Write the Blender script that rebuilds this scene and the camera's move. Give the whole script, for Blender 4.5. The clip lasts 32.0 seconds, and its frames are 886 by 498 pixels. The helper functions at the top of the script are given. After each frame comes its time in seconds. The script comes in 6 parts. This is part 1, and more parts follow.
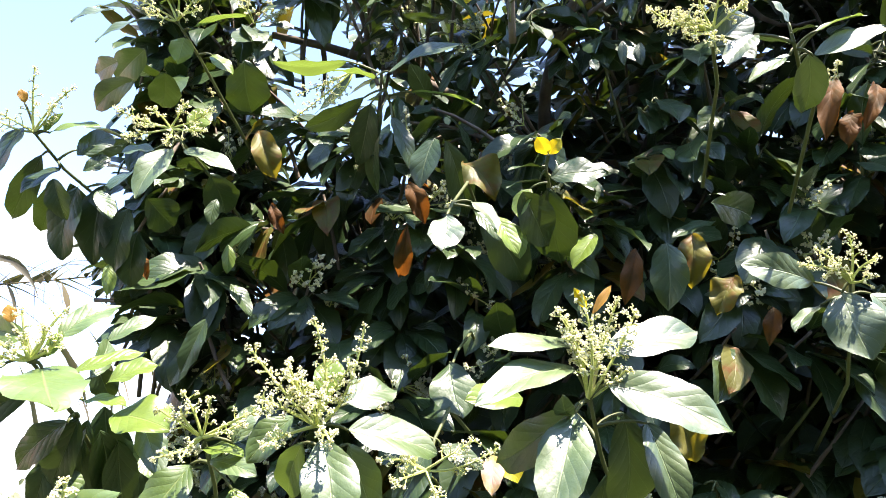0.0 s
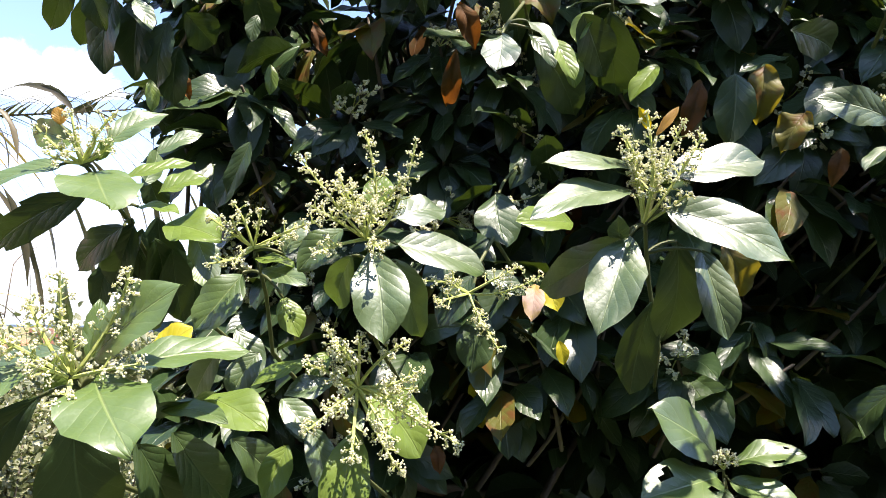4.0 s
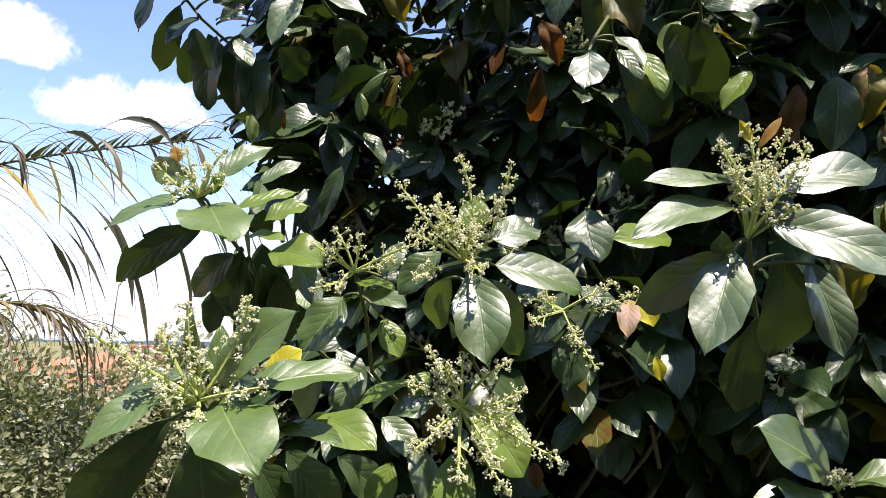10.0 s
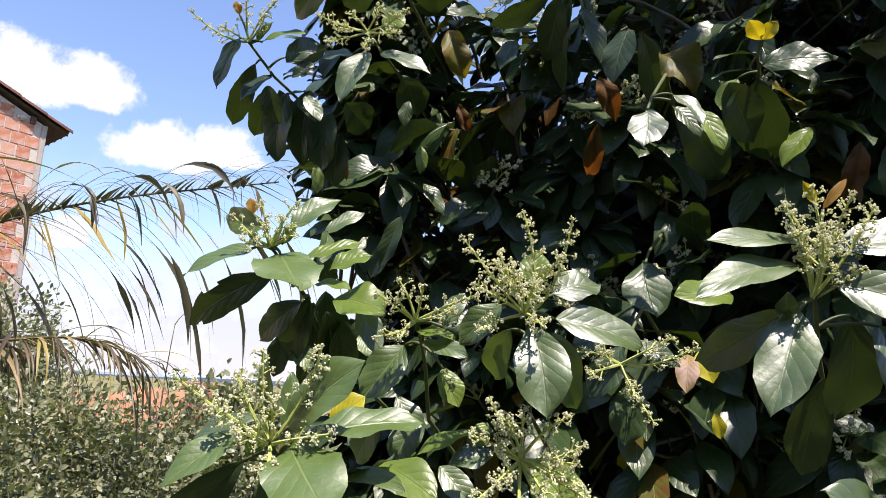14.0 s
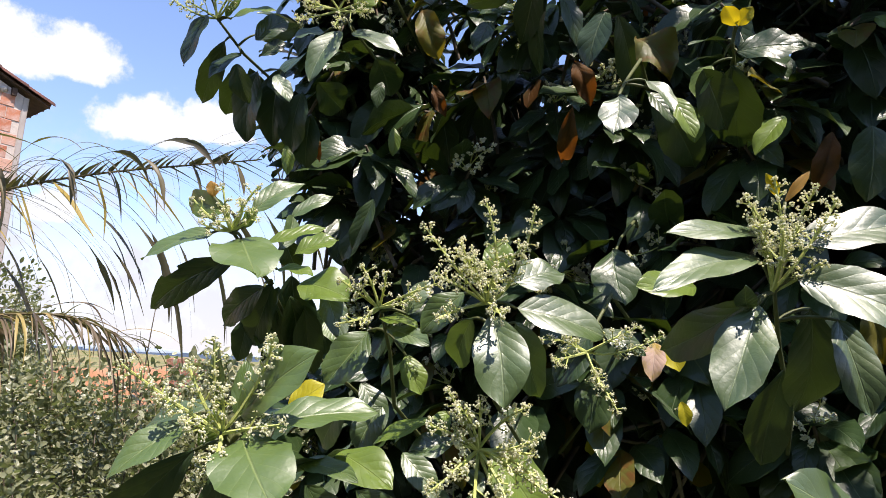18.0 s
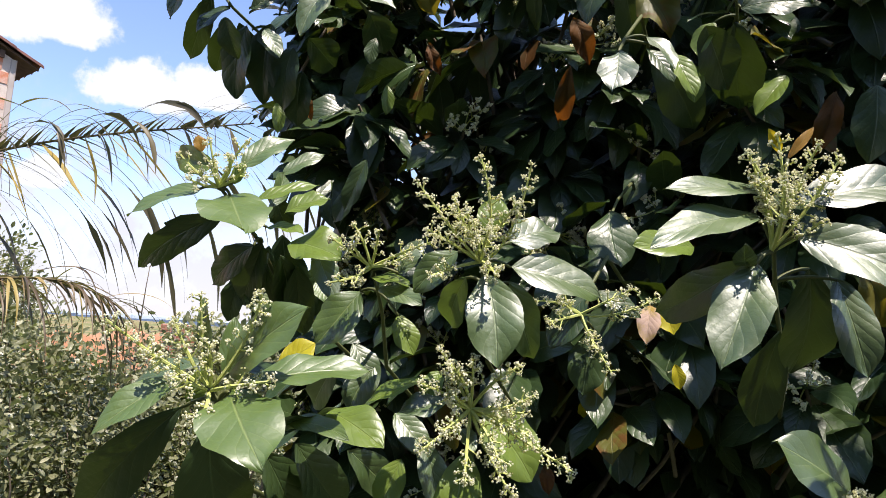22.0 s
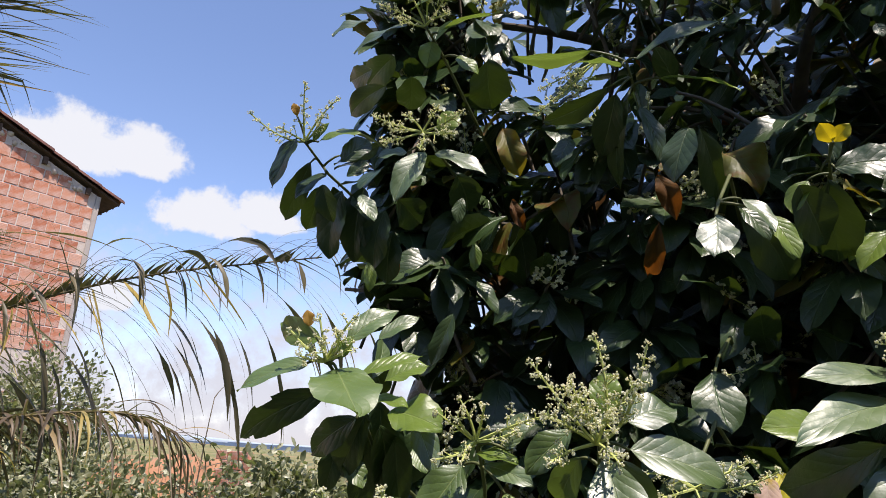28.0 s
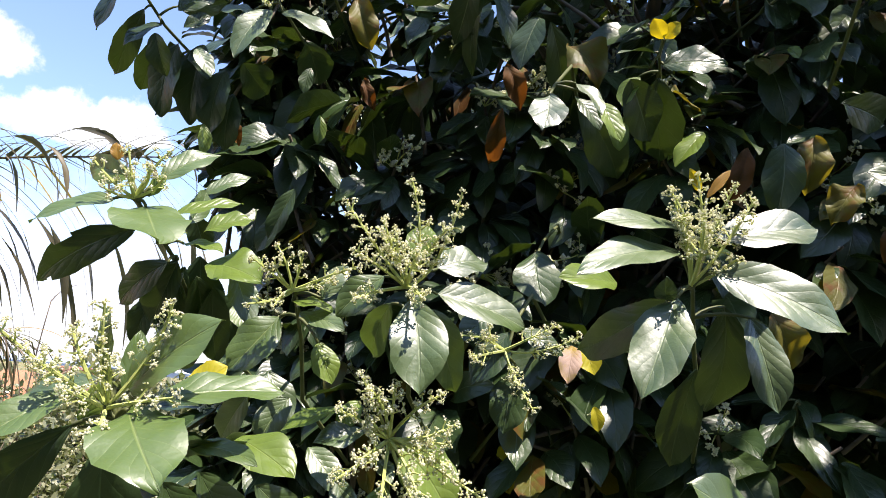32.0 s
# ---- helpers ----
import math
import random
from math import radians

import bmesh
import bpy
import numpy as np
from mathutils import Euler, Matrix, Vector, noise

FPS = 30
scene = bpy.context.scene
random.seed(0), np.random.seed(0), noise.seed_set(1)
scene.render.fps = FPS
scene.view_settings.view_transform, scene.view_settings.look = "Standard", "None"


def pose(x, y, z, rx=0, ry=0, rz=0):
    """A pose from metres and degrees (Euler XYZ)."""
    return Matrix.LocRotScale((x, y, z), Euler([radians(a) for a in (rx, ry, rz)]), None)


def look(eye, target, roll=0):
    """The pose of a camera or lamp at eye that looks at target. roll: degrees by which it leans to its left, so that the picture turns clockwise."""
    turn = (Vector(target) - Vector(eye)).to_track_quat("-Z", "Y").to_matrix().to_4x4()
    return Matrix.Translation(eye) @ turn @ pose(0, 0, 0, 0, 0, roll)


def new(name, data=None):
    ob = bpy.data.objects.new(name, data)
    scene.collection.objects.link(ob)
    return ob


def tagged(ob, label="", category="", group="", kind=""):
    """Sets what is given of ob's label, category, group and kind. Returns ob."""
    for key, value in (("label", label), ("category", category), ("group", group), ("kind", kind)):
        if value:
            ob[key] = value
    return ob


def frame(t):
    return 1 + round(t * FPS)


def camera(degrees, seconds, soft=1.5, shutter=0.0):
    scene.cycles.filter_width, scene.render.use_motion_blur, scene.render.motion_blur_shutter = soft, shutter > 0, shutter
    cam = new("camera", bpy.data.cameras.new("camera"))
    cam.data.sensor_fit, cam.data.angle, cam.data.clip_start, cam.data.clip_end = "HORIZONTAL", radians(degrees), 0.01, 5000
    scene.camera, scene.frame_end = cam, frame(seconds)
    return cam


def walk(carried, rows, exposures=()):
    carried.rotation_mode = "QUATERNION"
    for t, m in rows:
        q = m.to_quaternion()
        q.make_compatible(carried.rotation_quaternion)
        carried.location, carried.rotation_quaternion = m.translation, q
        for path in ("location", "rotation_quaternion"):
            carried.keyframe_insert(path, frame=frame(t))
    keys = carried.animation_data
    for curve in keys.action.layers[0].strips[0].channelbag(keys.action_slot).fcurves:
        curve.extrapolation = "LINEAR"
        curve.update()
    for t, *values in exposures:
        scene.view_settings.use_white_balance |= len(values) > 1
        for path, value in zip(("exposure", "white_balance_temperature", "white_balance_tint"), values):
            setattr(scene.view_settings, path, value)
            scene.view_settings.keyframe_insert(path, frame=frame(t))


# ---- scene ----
cam = camera(67.0, 32.0, soft=0.8)
PATH = [
    (0, (0.063, 0.081, 1.614), (-0.049, 1.957, 2.298), -1.8),
    (0.5, (0.038, 0.098, 1.627), (-0.105, 2.021, 2.157), -1.0),
    (1, (0.043, 0.094, 1.629), (-0.132, 2.02, 2.136), -0.9),
    (1.5, (0.054, 0.101, 1.602), (-0.095, 2.044, 2.052), -0.3),
    (2, (0.045, 0.104, 1.603), (-0.112, 2.066, 1.957), 0.5),
    (2.5, (0.048, 0.117, 1.607), (-0.212, 2.085, 1.851), 1.1),
    (4.5, (0.032, 0.107, 1.575), (-0.184, 2.078, 1.844), 1.2),
    (5, (0.023, 0.104, 1.579), (-0.245, 2.067, 1.851), 0.9),
    (5.5, (0.016, 0.105, 1.579), (-0.266, 2.066, 1.847), 0.8),
    (6, (0.017, 0.102, 1.58), (-0.318, 2.056, 1.844), 1.4),
    (6.5, (0.017, 0.1, 1.58), (-0.397, 2.041, 1.829), 1.1),
    (7, (0.011, 0.105, 1.576), (-0.44, 2.04, 1.802), 1.1),
    (7.5, (0.02, 0.1, 1.581), (-0.404, 2.039, 1.821), 0.4),
    (8, (0.02, 0.101, 1.586), (-0.353, 2.05, 1.836), 0.1),
    (8.5, (0.015, 0.102, 1.585), (-0.352, 2.052, 1.84), 0.3),
    (9, (0.016, 0.099, 1.583), (-0.37, 2.042, 1.857), 0.3),
    (9.5, (0.018, 0.094, 1.591), (-0.426, 2.026, 1.854), 0.6),
    (10, (0.017, 0.092, 1.589), (-0.428, 2.02, 1.882), 0.5),
    (10.5, (0.012, 0.093, 1.591), (-0.418, 2.025, 1.879), 0.1),
    (11, (0.008, 0.089, 1.598), (-0.455, 2.009, 1.913), 0.2),
    (11.5, (-0.001, 0.083, 1.603), (-0.5, 1.989, 1.947), 0.8),
    (12, (-0.002, 0.078, 1.602), (-0.539, 1.966, 1.989), 1.4),
    (12.5, (-0.014, 0.067, 1.612), (-0.564, 1.946, 2.021), 1.8),
    (13, (-0.005, 0.065, 1.61), (-0.563, 1.941, 2.019), 2.0),
    (13.5, (0.01, 0.064, 1.598), (-0.557, 1.935, 2.02), 2.2),
    (14, (0.004, 0.063, 1.595), (-0.57, 1.933, 2.013), 2.3),
    (14.5, (-0.005, 0.069, 1.606), (-0.569, 1.946, 2.004), 2.3),
    (15, (0.005, 0.074, 1.61), (-0.574, 1.946, 2.013), 2.9),
    (15.5, (0.013, 0.077, 1.59), (-0.518, 1.953, 2.037), 3.1),
    (17.5, (0.009, 0.067, 1.605), (-0.507, 1.952, 2.029), 2.8),
    (18, (0.032, 0.081, 1.609), (-0.512, 1.973, 1.966), 2.8),
    (18.5, (0.052, 0.096, 1.61), (-0.514, 1.974, 1.997), 3.4),
    (19, (0.057, 0.089, 1.615), (-0.548, 1.956, 1.998), 3.1),
    (19.5, (0.052, 0.091, 1.627), (-0.533, 1.975, 1.954), 2.3),
    (20, (0.051, 0.091, 1.615), (-0.516, 1.979, 1.955), 3.0),
    (20.5, (0.037, 0.101, 1.604), (-0.503, 2.001, 1.919), 3.0),
    (21, (0.021, 0.108, 1.611), (-0.492, 2.014, 1.932), 3.8),
    (21.5, (0.023, 0.101, 1.607), (-0.5, 2.013, 1.875), 3.4),
    (22, (0.029, 0.1, 1.599), (-0.499, 2.011, 1.865), 3.1),
    (22.5, (0.032, 0.101, 1.593), (-0.49, 2.014, 1.854), 3.5),
    (23, (0.027, 0.106, 1.596), (-0.485, 2.021, 1.863), 3.3),
    (23.5, (0.015, 0.11, 1.595), (-0.5, 2.021, 1.886), 3.6),
    (24, (0.013, 0.108, 1.597), (-0.514, 2.012, 1.904), 3.3),
    (24.5, (0.01, 0.102, 1.599), (-0.526, 2.004, 1.91), 2.9),
    (25, (0.004, 0.102, 1.595), (-0.576, 1.993, 1.893), 3.3),
    (25.5, (-0.016, 0.085, 1.578), (-0.673, 1.948, 1.89), 4.6),
    (27.5, (-0.025, 0.051, 1.637), (-0.847, 1.82, 2.082), 6.2),
    (28, (-0.034, 0.066, 1.662), (-0.704, 1.852, 2.262), 3.5),
    (28.5, (0.002, 0.114, 1.669), (-0.511, 1.895, 2.42), 3.7),
    (29, (0.001, 0.089, 1.644), (-0.367, 1.879, 2.456), 3.8),
    (29.5, (-0.015, 0.125, 1.653), (-0.369, 1.922, 2.456), 3.3),
    (30, (-0.006, 0.107, 1.661), (-0.393, 1.94, 2.361), 3.0),
    (30.5, (0.028, 0.127, 1.643), (-0.35, 1.984, 2.283), 4.0),
    (31, (-0.004, 0.129, 1.6), (-0.326, 2.011, 2.198), 3.8),
    (31.5, (0.024, 0.121, 1.584), (-0.265, 2.038, 2.074), 4.0),
    (32, (0.024, 0.118, 1.569), (-0.289, 2.044, 2.007), 4.8),
]
walk(cam, [(t, look(eye, target, roll)) for t, eye, target, roll in PATH], ((0, 2.22, 6500, 17), (0.5, 1.9, 6500, 17), (1, 1.72, 6500, 17), (2, 1.72, 6500, 17), (5, 1.42, 6500, 17), (8, 1.2, 6500, 17), (13, 0.82, 6500, 17), (25, 0.84, 6500, 17), (28, 0.53, 6500, 17), (29, 0.76, 6500, 17), (30, 1.03, 6500, 17), (32, 1.16, 6500, 17)))

# ---- world, sun ----
SUN_TO = Vector((0.32, -0.27, 0.91)).normalized()
world = bpy.data.worlds.new("sky")
scene.world = world
world.use_nodes = True
wt = world.node_tree
wt.nodes.clear()


def wmath(op, a, b=None, c=None):
    n = wt.nodes.new("ShaderNodeMath")
    n.operation = op
    for i, v in enumerate((a, b, c)):
        if v is None:
            continue
        if isinstance(v, (int, float)):
            n.inputs[i].default_value = v
        else:
            wt.links.new(v, n.inputs[i])
    return n.outputs[0]


def build_sky():
    sky = wt.nodes.new("ShaderNodeTexSky")
    sky.sky_type = "NISHITA"
    sky.sun_disc = False
    sky.sun_elevation = math.asin(SUN_TO.z)
    sky.sun_rotation = math.atan2(SUN_TO.x, SUN_TO.y)
    sky.altitude = 300
    sky.dust_density = 0.15
    sky.ozone_density = 4.0
    tc = wt.nodes.new("ShaderNodeTexCoord")
    sep = wt.nodes.new("ShaderNodeSeparateXYZ")
    wt.links.new(tc.outputs["Generated"], sep.inputs[0])
    x, y, z = sep.outputs
    az = wmath("MULTIPLY", wmath("ARCTAN2", x, y), 180 / math.pi)
    el = wmath("MULTIPLY", wmath("ARCSINE", z), 180 / math.pi)
    nz = wt.nodes.new("ShaderNodeTexNoise")
    nz.inputs["Scale"].default_value = 19.0
    nz.inputs["Detail"].default_value = 7.0
    nz.inputs["Roughness"].default_value = 0.62
    wt.links.new(tc.outputs["Generated"], nz.inputs["Vector"])
    billow = wmath("SUBTRACT", nz.outputs["Fac"], 0.5)
    total = None
    # cumulus: azimuth, base elevation, half width, height (degrees)
    for a, b, w, h in CLOUDS:
        u = wmath("DIVIDE", wmath("SUBTRACT", az, a), w)
        dv = wmath("SUBTRACT", el, b)
        up = wmath("MAXIMUM", wmath("DIVIDE", dv, h), 0.0)
        dn = wmath("MAXIMUM", wmath("DIVIDE", dv, -h * 0.35), 0.0)
        v = wmath("ADD", up, dn)
        r = wmath("SQRT", wmath("ADD", wmath("MULTIPLY", u, u), wmath("MULTIPLY", v, v)))
        m = wmath("SUBTRACT", 1.0, r)
        total = m if total is None else wmath("MAXIMUM", total, m)
    puff = wmath("ADD", total, wmath("MULTIPLY", billow, 1.5))
    mask = wt.nodes.new("ShaderNodeMapRange")
    mask.interpolation_type = "SMOOTHSTEP"
    wt.links.new(puff, mask.inputs[0])
    mask.inputs[1].default_value, mask.inputs[2].default_value = 0.08, 0.42
    # broken low cloud towards the horizon
    low = wt.nodes.new("ShaderNodeMapRange")
    low.interpolation_type = "SMOOTHSTEP"
    lowv = wmath("ADD", wmath("MULTIPLY", wmath("SUBTRACT", 17.0, el), 0.052), wmath("MULTIPLY", billow, 1.6))
    wt.links.new(lowv, low.inputs[0])
    low.inputs[1].default_value, low.inputs[2].default_value = 0.0, 0.75
    cover = mask.outputs[0]
    cloud = wt.nodes.new("ShaderNodeRGB")
    cloud.outputs[0].default_value = (3.95, 4.15, 4.3, 1)
    blue = wt.nodes.new("ShaderNodeMixRGB")
    blue.blend_type = "MULTIPLY"
    blue.inputs[0].default_value = 1.0
    blue.inputs[2].default_value = (1.2, 1.10, 1.08, 1)
    wt.links.new(sky.outputs[0], blue.inputs[1])
    veil = wt.nodes.new("ShaderNodeMixRGB")
    veil.inputs[2].default_value = (3.2, 3.25, 3.5, 1)
    wt.links.new(wmath("MULTIPLY", low.outputs[0], 0.92), veil.inputs[0])
    wt.links.new(blue.outputs[0], veil.inputs[1])
    mix = wt.nodes.new("ShaderNodeMixRGB")
    wt.links.new(cover, mix.inputs[0])
    wt.links.new(veil.outputs[0], mix.inputs[1])
    wt.links.new(cloud.outputs[0], mix.inputs[2])
    bg = wt.nodes.new("ShaderNodeBackground")
    bg.inputs[1].default_value = 0.15
    wt.links.new(mix.outputs[0], bg.inputs[0])
    out = wt.nodes.new("ShaderNodeOutputWorld")
    wt.links.new(bg.outputs[0], out.inputs[0])


CLOUDS = ((-52.0, 20.5, 5.8, 4.3), (-47.1, 20.8, 4.9, 3.4), (-54.9, 20.1, 3.3, 3.4), (-41.1, 17.3, 4.9, 3.7), (-36.3, 18.1, 4.1, 3.1), (-47.0, 10.1, 2.3, 2.4))
build_sky()
sun = new("sun", bpy.data.lights.new("sun", "SUN"))
sun.data.energy, sun.data.angle, sun.data.color = 5.0, radians(0.53), (1.0, 0.922, 0.81)
sun.matrix_world = look(SUN_TO * 20, (0, 0, 0))

# ---- materials ----


class Mat:
    """A small helper round a node material."""

    def __init__(self, name, rough=0.6, spec=0.5):
        self.m = bpy.data.materials.new(name)
        self.m.use_nodes = True
        self.t = self.m.node_tree
        self.b = self.t.nodes["Principled BSDF"]
        self.b.inputs["Roughness"].default_value = rough
        self.b.inputs["Specular IOR Level"].default_value = spec

    def node(self, kind, **ins):
        n = self.t.nodes.new(kind)
        for k, v in ins.items():
            self.put(n.inputs[k.replace("_", " ")], v)
        return n

    def put(self, sock, v):
        if isinstance(v, bpy.types.NodeSocket):
            self.t.links.new(v, sock)
        else:
            sock.default_value = v

    def math(self, op, a, b=0.0, c=None):
        n = self.t.nodes.new("ShaderNodeMath")
        n.operation = op
        self.put(n.inputs[0], a)
        self.put(n.inputs[1], b)
        if c is not None:
            self.put(n.inputs[2], c)
        return n.outputs[0]

    def ramp(self, fac, *stops):
        n = self.t.nodes.new("ShaderNodeValToRGB")
        e = n.color_ramp.elements
        while len(e) < len(stops):
            e.new(0.5)
        for s, (p, c) in zip(e, stops):
            s.position, s.color = p, (*c, 1)
        self.put(n.inputs[0], fac)
        return n.outputs[0]

    def mix(self, fac, a, b, mode="MIX"):
        n = self.t.nodes.new("ShaderNodeMixRGB")
        n.blend_type = mode
        self.put(n.inputs[0], fac)
        for i, v in ((1, a), (2, b)):
            self.put(n.inputs[i], (*v, 1) if isinstance(v, tuple) and len(v) == 3 else v)
        return n.outputs[0]

    def noise(self, scale, detail=4.0, rough=0.55, coord="Object"):
        tc = self.t.nodes.new("ShaderNodeTexCoord")
        n = self.node("ShaderNodeTexNoise", Scale=scale, Detail=detail, Roughness=rough)
        self.put(n.inputs["Vector"], tc.outputs[coord])
        return n.outputs["Fac"]

    def bump(self, height, strength=0.3, distance=0.01):
        n = self.node("ShaderNodeBump", Strength=strength, Distance=distance, Height=height)
        self.put(self.b.inputs["Normal"], n.outputs[0])
        return n.outputs[0]

    def colour(self, c):
        self.put(self.b.inputs["Base Color"], (*c, 1) if isinstance(c, tuple) else c)

    def see_through(self, colour, share):
        """Light that passes through a thin leaf."""
        tr = self.node("ShaderNodeBsdfTranslucent")
        self.put(tr.inputs[0], (*colour, 1) if isinstance(colour, tuple) else colour)
        mx = self.node("ShaderNodeMixShader", Fac=share)
        out = self.t.nodes["Material Output"]
        self.t.links.new(self.b.outputs[0], mx.inputs[1])
        self.t.links.new(tr.outputs[0], mx.inputs[2])
        self.t.links.new(mx.outputs[0], out.inputs[0])


def leaf_material(name, dark, light, vein, thin, rough=0.36, joined=False, blotch=None, share=0.28, spec=0.5, wax=0.0):
    k = Mat(name, rough, spec)
    k.b.inputs["Coat Weight"].default_value = wax
    k.b.inputs["Coat Roughness"].default_value = 0.42
    uv = k.node("ShaderNodeUVMap")
    sep = k.node("ShaderNodeSeparateXYZ")
    k.put(sep.inputs[0], uv.outputs[0])
    u, v = sep.outputs[0], sep.outputs[1]
    off = k.math("ABSOLUTE", k.math("SUBTRACT", u, 0.5))
    ribs = k.math("ABSOLUTE", k.math("SINE", k.math("SUBTRACT", k.math("MULTIPLY", k.math("POWER", v, 0.9), 21.0), k.math("MULTIPLY", k.math("POWER", off, 0.8), 12.0))))
    side = k.math("SUBTRACT", 1.0, k.math("MULTIPLY", ribs, 9.0))
    side = k.math("MAXIMUM", side, 0.0)
    mid = k.math("MAXIMUM", k.math("SUBTRACT", 1.0, k.math("MULTIPLY", off, 42.0)), 0.0)
    lines = k.math("MAXIMUM", k.math("MULTIPLY", side, 0.45), mid)
    rnd = k.node("ShaderNodeNewGeometry").outputs["Random Per Island"] if joined else k.node("ShaderNodeObjectInfo").outputs["Random"]
    base = k.mix(rnd, dark, light)
    coarse = k.noise(22.0, 3.0)
    base = k.mix(k.math("MULTIPLY", k.math("SUBTRACT", coarse, 0.35), 0.9), base, light)
    fine = k.noise(420.0, 2.0)
    base = k.mix(k.math("MULTIPLY", fine, 0.22), base, dark)
    if blotch:
        spot = k.node("ShaderNodeMapRange")
        k.put(spot.inputs[0], k.noise(30.0, 5.0, 0.65))
        spot.inputs[1].default_value, spot.inputs[2].default_value = 0.48, 0.62
        base = k.mix(spot.outputs[0], base, blotch)
    else:
        spot = k.node("ShaderNodeMapRange")
        k.put(spot.inputs[0], k.noise(55.0, 6.0, 0.7))
        spot.inputs[1].default_value, spot.inputs[2].default_value = 0.68, 0.74
        base = k.mix(k.math("MULTIPLY", spot.outputs[0], 0.5), base, (0.16, 0.13, 0.05))
    base = k.mix(k.math("MULTIPLY", lines, 0.55), base, vein)
    k.colour(base)
    rr = k.math("ADD", k.math("MULTIPLY", k.noise(60.0, 3.0), 0.22), rough - 0.1)
    k.put(k.b.inputs["Roughness"], rr)
    quilt = k.math("SUBTRACT", k.math("MULTIPLY", k.math("POWER", ribs, 0.7), 0.55), k.math("MULTIPLY", mid, 1.2))
    h = k.math("ADD", k.math("MULTIPLY", quilt, 0.55), k.math("MULTIPLY", k.noise(34.0, 4.0), 1.9))
    k.bump(h, 0.55, 0.0021)
    k.see_through(k.mix(k.math("MULTIPLY", lines, 0.5), thin, dark), share)
    return k.m


GREEN = leaf_material("leaf_green", (0.034, 0.066, 0.016), (0.070, 0.118, 0.024), (0.25, 0.31, 0.13), (0.16, 0.26, 0.02), rough=0.45, spec=1.0, share=0.03, wax=0.5)
# brighter copy of the leaf green, its sunlit look put into the colour
SUNLIT = leaf_material("leaf_sunlit", (0.060, 0.105, 0.020), (0.095, 0.155, 0.028), (0.27, 0.33, 0.12), (0.20, 0.30, 0.03), rough=0.44, spec=0.9, share=0.14, wax=0.3)
# crown mass: leaf green darkened so the interior's shade sits in the colour
SHADED_MASS = leaf_material("leaf_shaded_mass", (0.019, 0.040, 0.013), (0.042, 0.072, 0.021), (0.13, 0.18, 0.07), (0.16, 0.26, 0.02), rough=0.36, joined=True, spec=0.5, share=0.06)
# darker, duller copy of the leaf green for single leaves standing in shade
SHADED = leaf_material("leaf_shaded", (0.019, 0.040, 0.013), (0.042, 0.072, 0.021), (0.13, 0.18, 0.07), (0.16, 0.26, 0.02), rough=0.38, spec=0.55, share=0.05)
FRESH = leaf_material("leaf_fresh", (0.11, 0.17, 0.026), (0.155, 0.225, 0.040), (0.27, 0.34, 0.11), (0.25, 0.36, 0.05), share=0.28)
YELLOW = leaf_material("leaf_yellow", (0.44, 0.41, 0.02), (0.56, 0.49, 0.02), (0.45, 0.42, 0.08), (0.75, 0.56, 0.01), rough=0.45, share=0.42)
BROWN = leaf_material("leaf_brown", (0.085, 0.036, 0.010), (0.15, 0.070, 0.014), (0.13, 0.06, 0.02), (0.24, 0.075, 0.008), rough=0.65, blotch=(0.055, 0.04, 0.012), share=0.28, spec=0.2)
DRY = leaf_material("leaf_dry_pink", (0.36, 0.24, 0.17), (0.45, 0.32, 0.25), (0.5, 0.4, 0.3), (0.5, 0.3, 0.2), rough=0.7, blotch=(0.36, 0.26, 0.03), share=0.3)
BROWN_MASS = leaf_material("leaf_brown_mass", (0.075, 0.030, 0.008), (0.17, 0.078, 0.014), (0.16, 0.08, 0.02), (0.30, 0.11, 0.008), rough=0.6, blotch=(0.075, 0.045, 0.012), joined=True, share=0.35, spec=0.25)
TURNING = leaf_material("leaf_turning", (0.075, 0.085, 0.016), (0.13, 0.115, 0.02), (0.2, 0.19, 0.05), (0.38, 0.30, 0.015), rough=0.52, blotch=(0.13, 0.055, 0.015), share=0.22, spec=0.3)
YOUNG = leaf_material("leaf_young", (0.30, 0.16, 0.03), (0.38, 0.22, 0.04), (0.4, 0.3, 0.1), (0.55, 0.28, 0.03), rough=0.4, share=0.4)
BUSH = leaf_material("leaf_bush", (0.060, 0.076, 0.030), (0.34, 0.34, 0.19), (0.30, 0.31, 0.16), (0.26, 0.32, 0.08), rough=0.38, joined=True, spec=0.8)


def plain_material(name, a, b, scale=30.0, rough=0.7, relief=0.3, distance=0.004, fine=6.0, spec=0.4, thin=None):
    k = Mat(name, rough, spec)
    n1, n2 = k.noise(scale, 5.0), k.noise(scale * fine, 4.0)
    c = k.mix(k.ramp(n1, (0.3, (0, 0, 0)), (0.7, (1, 1, 1))), a, b)
    c = k.mix(k.math("MULTIPLY", n2, 0.35), c, tuple(v * 0.55 for v in a))
    k.colour(c)
    k.bump(k.math("ADD", n1, k.math("MULTIPLY", n2, 0.5)), relief, distance)
    if thin:
        k.see_through(thin, 0.45)
    return k.m


BARK = plain_material("bark", (0.11, 0.085, 0.06), (0.19, 0.16, 0.12), 24.0, 0.85, 0.6)
TWIG = plain_material("green_twig", (0.075, 0.095, 0.03), (0.13, 0.14, 0.05), 60.0, 0.55, 0.25, 0.001)
STALK = plain_material("flower_stalk", (0.46, 0.52, 0.14), (0.56, 0.60, 0.22), 90.0, 0.6, 0.2, 0.001)
PETAL = plain_material("flower_petal", (0.76, 0.77, 0.60), (0.88, 0.88, 0.76), 130.0, 0.6, 0.2, 0.001, thin=(0.84, 0.82, 0.45))
